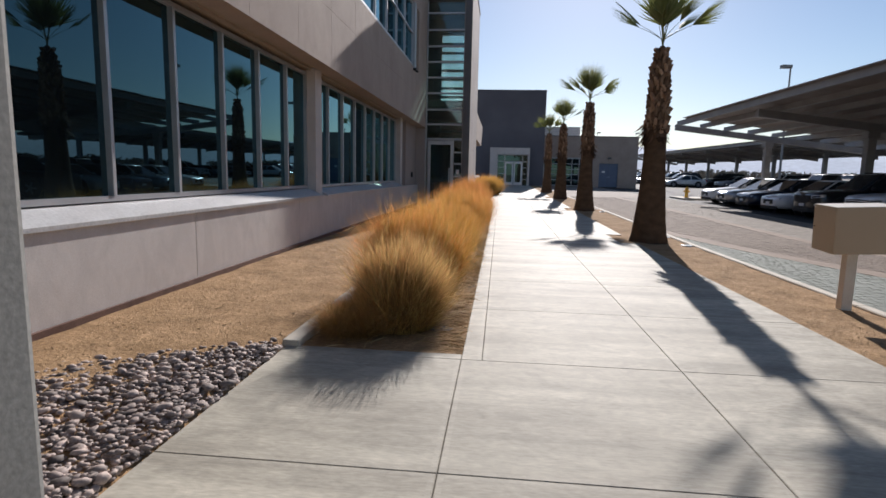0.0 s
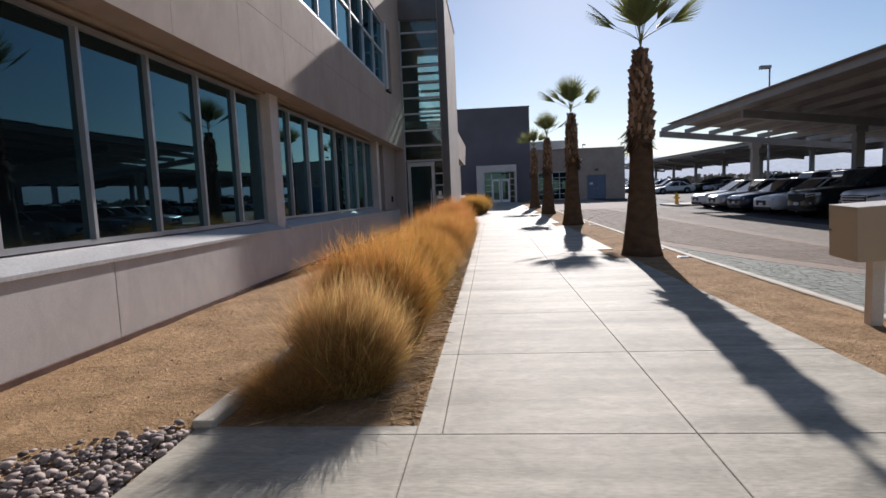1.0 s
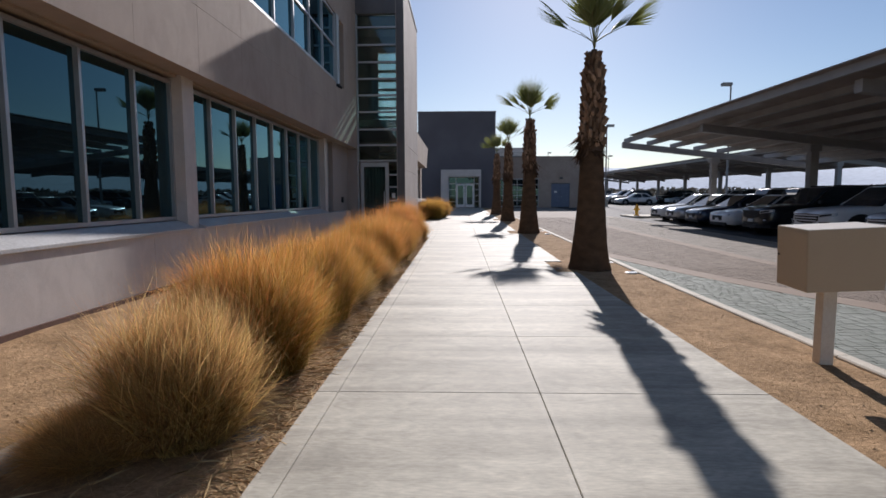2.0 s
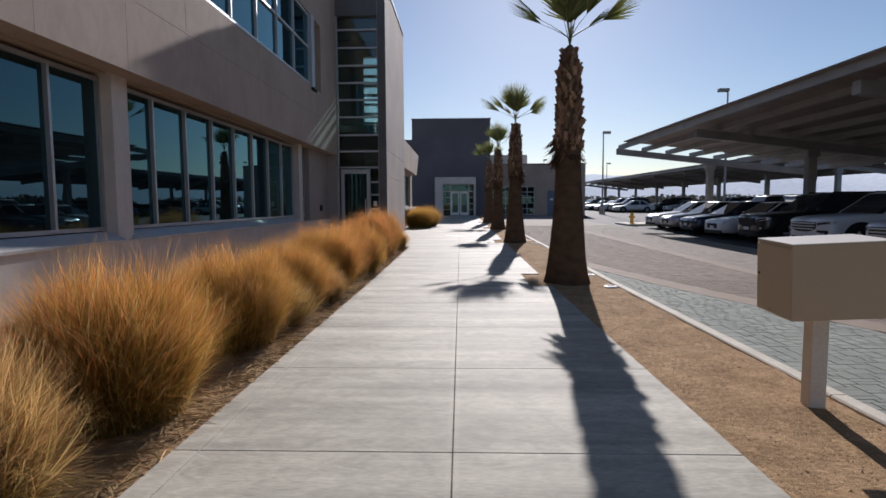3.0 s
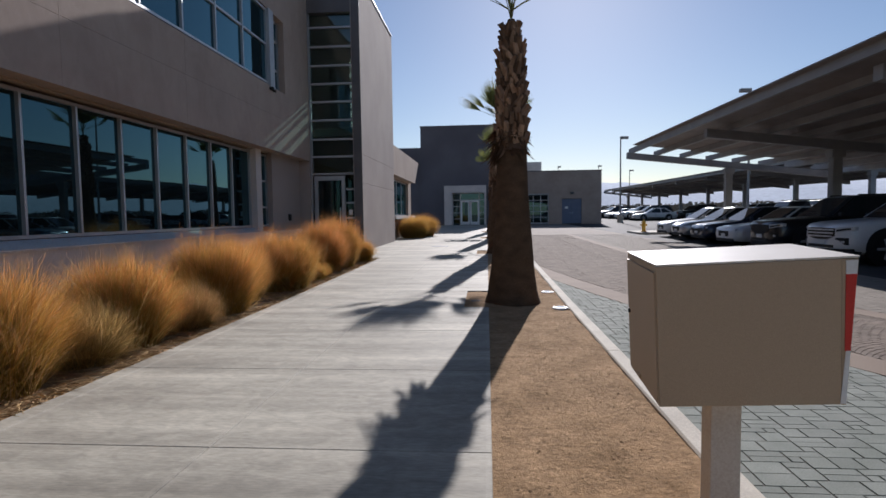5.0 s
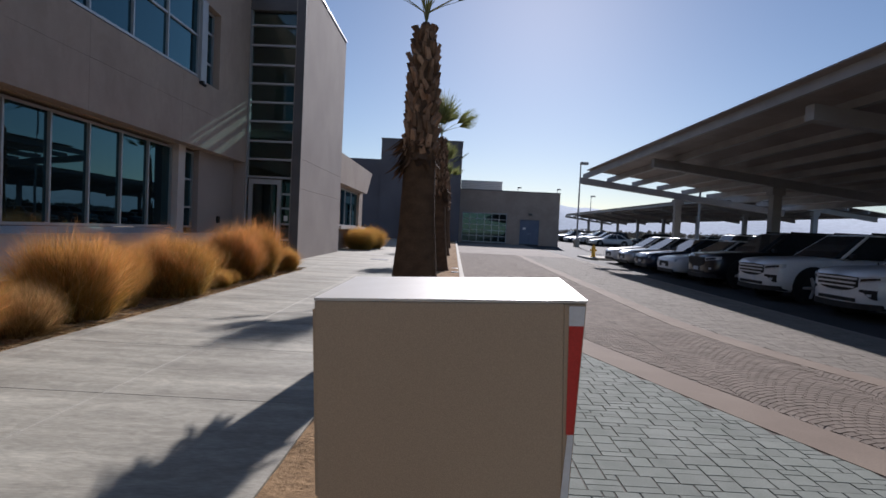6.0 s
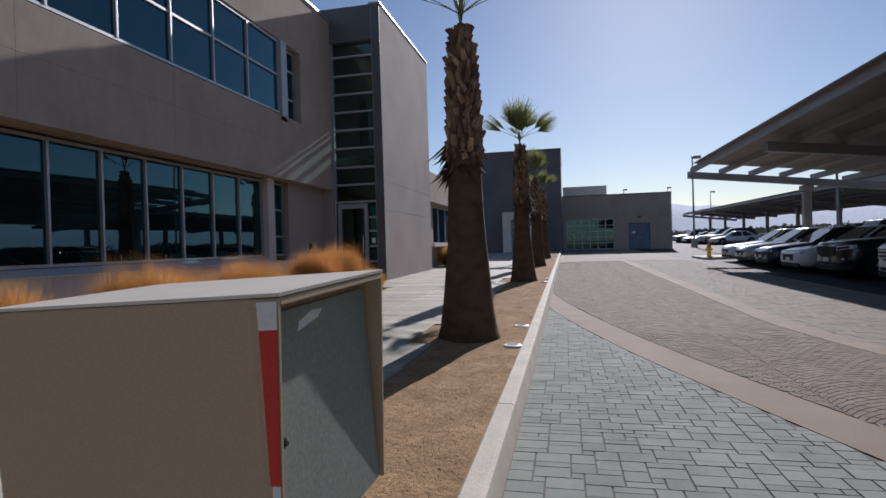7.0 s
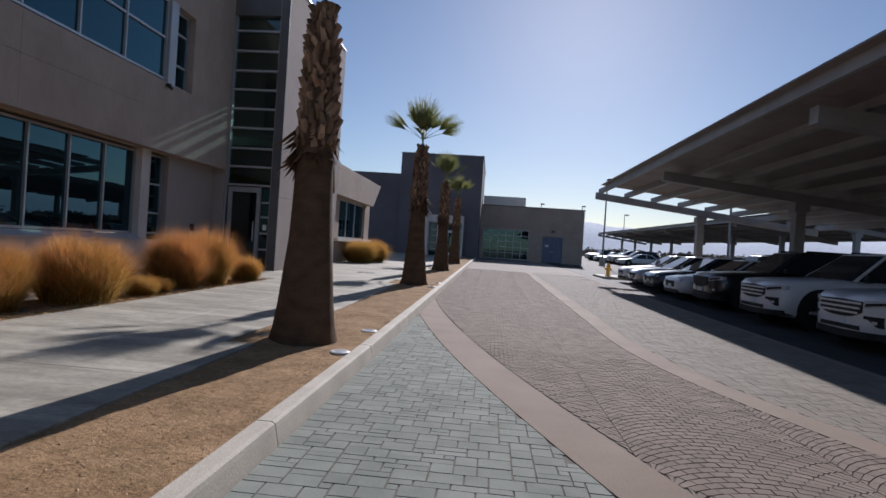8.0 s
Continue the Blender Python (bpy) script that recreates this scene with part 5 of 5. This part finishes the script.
            return bm

        grille = part("grille", wrap(-0.56, 0.56, lambda u: 0.60 + 0.10 * abs(2 * u - 1) ** 3, lambda u: 0.90 - 0.02 * abs(2 * u - 1), 0.014, 0.12, 12), M_BLACKTRIM, c)
        for i in range(3):
            z = 0.665 + 0.082 * i
            part("grille_bar", wrap(-0.55 + 0.03 * (2 - i), 0.55 - 0.03 * (2 - i), lambda u: z, lambda u: z + 0.034, 0.030, 0.0, 12), chrome, grille)
        part("lower_grille", wrap(-0.52, 0.52, lambda u: 0.40, lambda u: 0.47, 0.012, 0.1, 10), M_BLACKTRIM, c)
        part("bumper", wrap(-0.90, 0.90, lambda u: 0.25 + 0.03 * abs(2 * u - 1), lambda u: 0.37 + 0.02 * abs(2 * u - 1), 0.012, 0.2, 16), M_BLACKTRIM, c)
        part("number_plate", block(xf + 0.0, xf + 0.02, -0.16, 0.16, 0.475, 0.585), M_WHITE, c)
        for s in (1, -1):
            lamp_ = part("headlight", wrap(s * 0.58, s * 0.915, lambda u: 0.775 + 0.06 * u, lambda u: 0.895 + 0.035 * u, 0.010, 0.08), M_LENS, c)
            part("headlight_core", wrap(s * 0.62, s * 0.88, lambda u: 0.80 + 0.05 * u, lambda u: 0.855 + 0.04 * u, 0.016, 0.0), M_CARGLASS, lamp_)
            fog = part("fog_recess", wrap(s * 0.60, s * 0.86, lambda u: 0.60 - 0.12 * min(1, max(0, 2 * u - 0.6)), lambda u: 0.655, 0.010, 0.06), M_BLACKTRIM, c)
            part("fog_lamp", wrap(s * 0.74, s * 0.80, lambda u: 0.53, lambda u: 0.58, 0.016, 0.0, 3), M_LENS, fog)
            part("roof_rail", block(-1.85, 0.0, s * 0.66 - 0.02, s * 0.66 + 0.02, zt - 0.01, zt + 0.045, 0.01), M_BLACKTRIM, c)
    else:
        part("grille", block(xf - 0.05, xf + 0.008, -0.42, 0.42, 0.40, 0.60, 0.02), M_BLACKTRIM, c)
        for s in (1, -1):
            part("headlight", block(xf - 0.28, xf - 0.07, s * 0.66 - 0.15, s * 0.66 + 0.15, 0.56, 0.68, 0.03), M_LENS, c)
            part("tail_light", block(-2.42, -2.3, s * 0.66 - 0.15, s * 0.66 + 0.15, 0.72, 0.86, 0.02), M_RED, c)
        part("bumper", block(xf - 0.22, xf - 0.02, -0.72, 0.72, 0.2, 0.34, 0.04), M_BLACKTRIM, c)
        part("number_plate", block(xf + 0.004, xf + 0.014, -0.16, 0.16, 0.40, 0.50), M_WHITE, c)
    return c


def park(c, x, y, turn):
    c.matrix_basis = pose(x, y, rise(y) + ROAD, 0, 0, turn)
    return c


NOSE = 11.5
suv = park(car("suv", "white", "white SUV with a chrome-barred grille, parked in shade"), NOSE + 2.4, 19.0, 180)
copy_thing(suv, pose(NOSE + 2.5, 16.0, ROAD, 0, 0, 180.6))
dark = park(car("suv", "black", "black SUV parked in the carport's shade"), NOSE + 2.45, 22.3, 180)
copy_thing(dark, pose(NOSE + 2.6, 13.0, ROAD, 0, 0, 179.5))
copy_thing(dark, pose(NOSE + 2.5, 7.2, ROAD, 0, 0, 180.5))
wsedan = park(car("sedan", "white", "white sedan parked in a sunlit bay"), NOSE + 2.3, 24.9, 180)
navy = park(car("sedan", "navy", "dark navy sedan parked between paler cars"), NOSE + 2.3, 27.5, 180)
silver = park(car("sedan", "silver", "silver sedan glinting in the sun"), NOSE + 2.35, 30.1, 180)
copy_thing(wsedan, pose(NOSE + 2.5, 32.8, rise(32.8) + ROAD, 0, 0, 180))
copy_thing(navy, pose(NOSE + 2.5, 10.1, ROAD, 0, 0, 180))
grey = park(car("sedan", "grey", "grey sedan parked in the far row"), 20.6, 20.5, 0)
rng = random.Random(3)
pool = [wsedan, navy, silver, grey, suv, dark]
for i in range(6):
    y = 23.4 + 2.8 * i
    copy_thing(pool[(i * 5 + 2) % 6], pose(20.5 + rng.uniform(-0.15, 0.15), y, rise(y) + ROAD, 0, 0, 0))
for i in range(9):
    y = 70 + 2.9 * i
    copy_thing(pool[(i * 5) % 6], pose(22.5 + rng.uniform(-0.3, 0.3), y, rise(y) + ROAD, 0, 0, 180))
for i in range(12):
    y = 48 + 2.9 * i
    copy_thing(pool[(i * 5 + 3) % 6], pose(30.0 + rng.uniform(-0.3, 0.3), y, rise(y) + ROAD, 0, 0, 180))

# ---------------------------------------------------------------- island, hydrant, lamp poles
island = structure("kerb_island", block(11.3, 17.6, 35.3, 38.3, 0.0, 0.16, 0.05), M_KERB, "low concrete kerb island at the carport's end", "kerb island")
hyd = thing("fire_hydrant", pose(11.75, 36.3, 0.15), "yellow fire hydrant on the kerb island", "hydrant")
bm = bmesh.new()
tube(bm, (0, 0, 0), (0, 0, 0.06), 0.16, 0.16, 16)
tube(bm, (0, 0, 0.06), (0, 0, 0.52), 0.105, 0.10, 16)
tube(bm, (0, 0, 0.52), (0, 0, 0.56), 0.14, 0.14, 16)
tube(bm, (0, 0, 0.56), (0, 0, 0.68), 0.11, 0.04, 16)
tube(bm, (0, 0, 0.68), (0, 0, 0.73), 0.03, 0.03, 6)
part("barrel", bm, M_YELLOW, hyd)
for s in (1, -1):
    bm = bmesh.new()
    tube(bm, (0.09 * s, 0, 0.40), (0.18 * s, 0, 0.40), 0.055, 0.06, 12)
    part("side_cap", bm, M_YELLOW, hyd)


def lamp_pole(x, y, height, turn):
    p = thing("lamp_pole", pose(x, y, rise(y) + ROAD, 0, 0, turn), "slender grey parking lot lamp pole with box head", "lamp pole", "lamp poles")
    bm = bmesh.new()
    tube(bm, (0, 0, 0), (0, 0, 0.75), 0.3, 0.3, 20)
    part("footing", bm, M_KERB, p)
    bm = bmesh.new()
    tube(bm, (0, 0, 0.75), (0, 0, height), 0.10, 0.06, 12)
    part("pole", bm, M_STEEL, p)
    part("lamp_head", block(-0.05, 0.75, -0.22, 0.22, height - 0.1, height + 0.16, 0.04), M_STEEL, p)


lamp_pole(16.5, 62.0, 8.6, 0)
lamp_pole(23.0, 48.6, 10.3, 180)
lamp_pole(30.0, 112.0, 8.6, 0)

# ---------------------------------------------------------------- far land: shrubs and hills
def far_trees():
    r = random.Random(77)
    verts, faces = [], []
    for _ in range(230):
        a = r.uniform(-0.15, 1.15)
        d = r.uniform(150, 420)
        cx, cy, h = d * math.sin(a), d * math.cos(a) + 10, r.uniform(2.2, 5.5) * (d / 220) ** 0.6
        for _ in range(110):
            u, v, q = r.gauss(0, 0.42) * h, r.gauss(0, 0.42) * h, (0.12 + 0.88 * r.random() ** 0.8) * h * 0.8
            s = h * r.uniform(0.10, 0.2)
            b = len(verts)
            for _k in range(4):
                verts.append((cx + u + r.uniform(-s, s), cy + v + r.uniform(-s, s), 0.4 + q + r.uniform(-s, s)))
            faces += [(b, b + 1, b + 2), (b, b + 2, b + 3), (b, b + 1, b + 3), (b + 1, b + 2, b + 3)]
    me = bpy.data.meshes.new("far_trees")
    me.from_pydata(verts, [], faces)
    me.materials.append(M_FARGREEN)
    return me


tagged(new("far_trees", far_trees()), "hazy belt of dusty desert trees beyond the lot", "trees", "", "stuff")


def hills():
    bm = bmesh.new()
    n = 160
    rows = []
    for k, (d, up) in enumerate(((2300, 0.0), (2500, 0.5), (2750, 1.0), (3050, 0.7))):
        row = []
        for i in range(n + 1):
            a = radians(-70 + 150 * i / n)
            ridge = 150 + 42 * noise.noise(Vector((a * 3.1, 1.7, 0))) + 26 * noise.noise(Vector((a * 9, 5.1, k))) + 9 * noise.noise(Vector((a * 31, 3, k * 2)))
            row.append(bm.verts.new((d * math.sin(a), d * math.cos(a), ridge * up - 3)))
        rows.append(row)
    for a, b in zip(rows, rows[1:]):
        for i in range(n):
            bm.faces.new((a[i], a[i + 1], b[i + 1], b[i]))
    return bm


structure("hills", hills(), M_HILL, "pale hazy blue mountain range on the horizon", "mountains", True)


# ---------------------------------------------------------------- driveway paving
def outer(y):
    """Kerb-side edge of the curving tan band."""
    return 3.17 + 0.0114 * (25.0 - y) ** 2 if y < 25 else 3.17


def inner(y):
    return outer(y) + 0.5


def second(y):
    """Near edge of the farther tan band."""
    return 7.3 + 0.040 * max(0.0, 15.0 - y) ** 2 if y > 8 else 9.26 + 0.56 * (8 - y)


def strip(x_of_a, x_of_b, y0, y1, z, n, lo):
    bm = bmesh.new()
    rows = []
    for i in range(n + 1):
        y = y0 + (y1 - y0) * i / n
        a, b = max(lo, x_of_a(y)), max(lo, x_of_b(y))
        rows.append([bm.verts.new((a, y, ROAD - 0.05 + rise(y))), bm.verts.new((a, y, z + rise(y))), bm.verts.new((b, y, z + rise(y))), bm.verts.new((b, y, ROAD - 0.05 + rise(y)))])
    for p, q in zip(rows, rows[1:]):
        for k in range(3):
            if (p[k].co - p[k + 1].co).length + (q[k].co - q[k + 1].co).length > 1e-6:
                bm.faces.new((p[k], p[k + 1], q[k + 1], q[k]))
    bmesh.ops.recalc_face_normals(bm, faces=bm.faces[:])
    return bm


TOP = ROAD + 0.016
EDGE = KERB_OUT + 0.03
structure("tan_band", strip(outer, inner, 4.2, 18.9, TOP + 0.002, 60, EDGE), M_BAND, "smooth tan concrete band curving across the driveway", "paving band")
structure("tan_band_far", strip(second, lambda y: second(y) + 0.36, 4.2, 36.0, TOP + 0.002, 90, EDGE), M_BAND, "second smooth tan concrete band in the driveway", "paving band")
structure("paving_bed", strip(lambda y: EDGE, lambda y: 10.4, 4.2, 36.0, ROAD + 0.0095, 40, EDGE), M_JOINT, "dark jointing sand under the pavers", "paving bed")


def pieces(bm, corners, z0, z1, inset):
    """One paver with a small bevel: corners in order round the piece."""
    c = sum((Vector(p) for p in corners), Vector((0, 0))) / len(corners)
    lo = [bm.verts.new((x, y, z0 + rise(y))) for x, y in corners]
    hi = []
    for x, y in corners:
        d = Vector((x, y)) - c
        q = c + d * (1 - inset / max(d.length, 0.01))
        hi.append(bm.verts.new((q.x, q.y, z1 + rise(y))))
    n = len(corners)
    for i in range(n):
        bm.faces.new((lo[i], lo[(i + 1) % n], hi[(i + 1) % n], hi[i]))
    bm.faces.new(hi)


MOD = 0.070


def lay_ashlar(seed, x0, x1, y0, y1, keep, g=0.0027):
    """Random rectangular pavers on a small square module."""
    r = random.Random(seed)
    nx, ny = int((x1 - x0) / MOD), int((y1 - y0) / MOD)
    used = [[False] * nx for _ in range(ny)]
    laid = []
    for j in range(ny):
        for i in range(nx):
            if used[j][i]:
                continue
            sizes = [(3, 2), (2, 2), (3, 1), (2, 1), (3, 2), (3, 2), (2, 2), (3, 1)]
            r.shuffle(sizes)
            for w, h in sizes + [(1, 1)]:
                if i + w <= nx and j + h <= ny and not any(used[j + b][i + a] for a in range(w) for b in range(h)):
                    break
            for a in range(w):
                for b in range(h):
                    used[j + b][i + a] = True
            xa, ya = x0 + MOD * i, y0 + MOD * j
            xb, yb = xa + MOD * w, ya + MOD * h
            cs = [(xa + g, ya + g), (xb - g, ya + g), (xb - g, yb - g), (xa + g, yb - g)]
            cs = keep(cs)
            if cs:
                laid.append(cs)
    return laid


def near_side(cs):
    out_ = [(min(x, outer(y) - 0.006), y) for x, y in cs]
    if out_[1][0] - out_[0][0] < 0.025 or out_[2][0] - out_[3][0] < 0.025:
        return None
    return out_


def far_side(cs):
    out_ = [(max(x, second(y) + 0.366), y) for x, y in cs]
    if out_[1][0] - out_[0][0] < 0.025 or out_[2][0] - out_[3][0] < 0.025:
        return None
    return out_


def pave(name, laid, material, first, label, rng):
    """The first 300 stones are parts of their own, the rest one joined part."""
    base = tagged(new(name), label, "paving", "", "structure")
    laid = sorted(laid, key=lambda cs: first(cs[0]))
    rest = bmesh.new()
    for i, cs in enumerate(laid):
        dz = rng.uniform(-0.0012, 0.0014)
        if i < 300:
            bm = bmesh.new()
            pieces(bm, cs, ROAD - 0.01, TOP + dz, 0.0035)
            part("paver", bm, material, base)
        else:
            pieces(rest, cs, ROAD - 0.01, TOP + dz, 0.0035 if cs[0][1] < 13 and material is not M_PAVER_WARM else 0.0015)
    tagged(part("pavers", rest, {M_COBBLE: M_COBBLE_REST, M_PAVER: M_PAVER_REST}.get(material, material), base), kind="stuff")


rng = random.Random(40)
M_PAVER_REST = islands(shade("green_grey_paver_joined", (0.215, 0.232, 0.198), (0.28, 0.292, 0.256), 4, 0.9, 0.35, 120, bump_scale=0.004, spec=0.2), 0.09)
M_COBBLE_REST = islands(shade("brown_fan_cobble_joined", (0.212, 0.168, 0.134), (0.270, 0.217, 0.174), 4, 0.92, 0.35, 120, bump_scale=0.004, spec=0.15), 0.10)
M_PAVER_WARM = islands(shade("warm_grey_paver", (0.22, 0.19, 0.155), (0.275, 0.238, 0.196), 4, 0.9, 0.35, 120, bump_scale=0.004, spec=0.2), 0.08)
pave("paver_field", lay_ashlar(41, EDGE, 8.2, 4.2, 16.4, near_side), M_PAVER, lambda p: abs(p[1] - 8.7), "grey-green rectangular pavers beside the kerb", rng)
pave("paver_field_far", lay_ashlar(42, 7.6, 10.4, 6.0, 36.0, far_side, 0.0013), M_PAVER_WARM, lambda p: abs(p[1] - 10.5), "grey-green rectangular pavers beyond the second band", rng)


def fan_stones():
    """Rows of small cobbles bowed in arches that stand side by side."""
    W, SAG, D, N, laid = 1.4, 0.36, 0.078, 13, []
    R = (W * W / 4 + SAG * SAG) / (2 * SAG)
    bow = lambda u: math.sqrt(R * R - (u * W / 2) ** 2) - (R - SAG)
    for i in range(0, 7):
        cx = 4.3 + W * i
        for k in range(0, 420):
            y0 = 3.7 + D * (k + 0.5 * (i % 2))
            g, wob = (0.0024 if y0 < 13 else 0.0012), 0.5 * (k % 2)
            cuts = [-1.0] + [-1 + 2 * (q + wob) / N for q in range(0 if wob else 1, N)] + [1.0]
            for a, b in zip(cuts, cuts[1:]):
                xa, xb = cx + a * W / 2 + g * 0.6, cx + b * W / 2 - g * 0.6
                ya, yb = y0 + bow(a), y0 + bow(b)
                ym = (ya + yb) / 2
                lo, hi = max(inner(ym), EDGE) + 0.005, second(ym) - 0.005
                if not 4.2 < ym < 36.0 or xb < lo + 0.02 or xa > hi - 0.02:
                    continue
                # joints stand square to the arch
                tip = []
                for u in (a, b):
                    turn = math.asin(u * W / 2 / R)
                    v = max(-1.0, min(1.0, u + 2 * D * math.sin(turn) * math.cos(turn) / W))
                    tip.append((cx + v * W / 2 + (g * 0.6 if u == a else -g * 0.6), y0 + bow(v) + D - g * 1.5))
                cs = [(xa, ya + g * 1.5), (xb, yb + g * 1.5), tip[1], tip[0]]
                laid.append([(min(max(x, lo), hi), y) for x, y in cs])
    return laid


pave("cobble_field", fan_stones(), M_COBBLE, lambda p: abs(p[1] - 9.5), "brown cobbles laid in fans between two tan bands", rng)
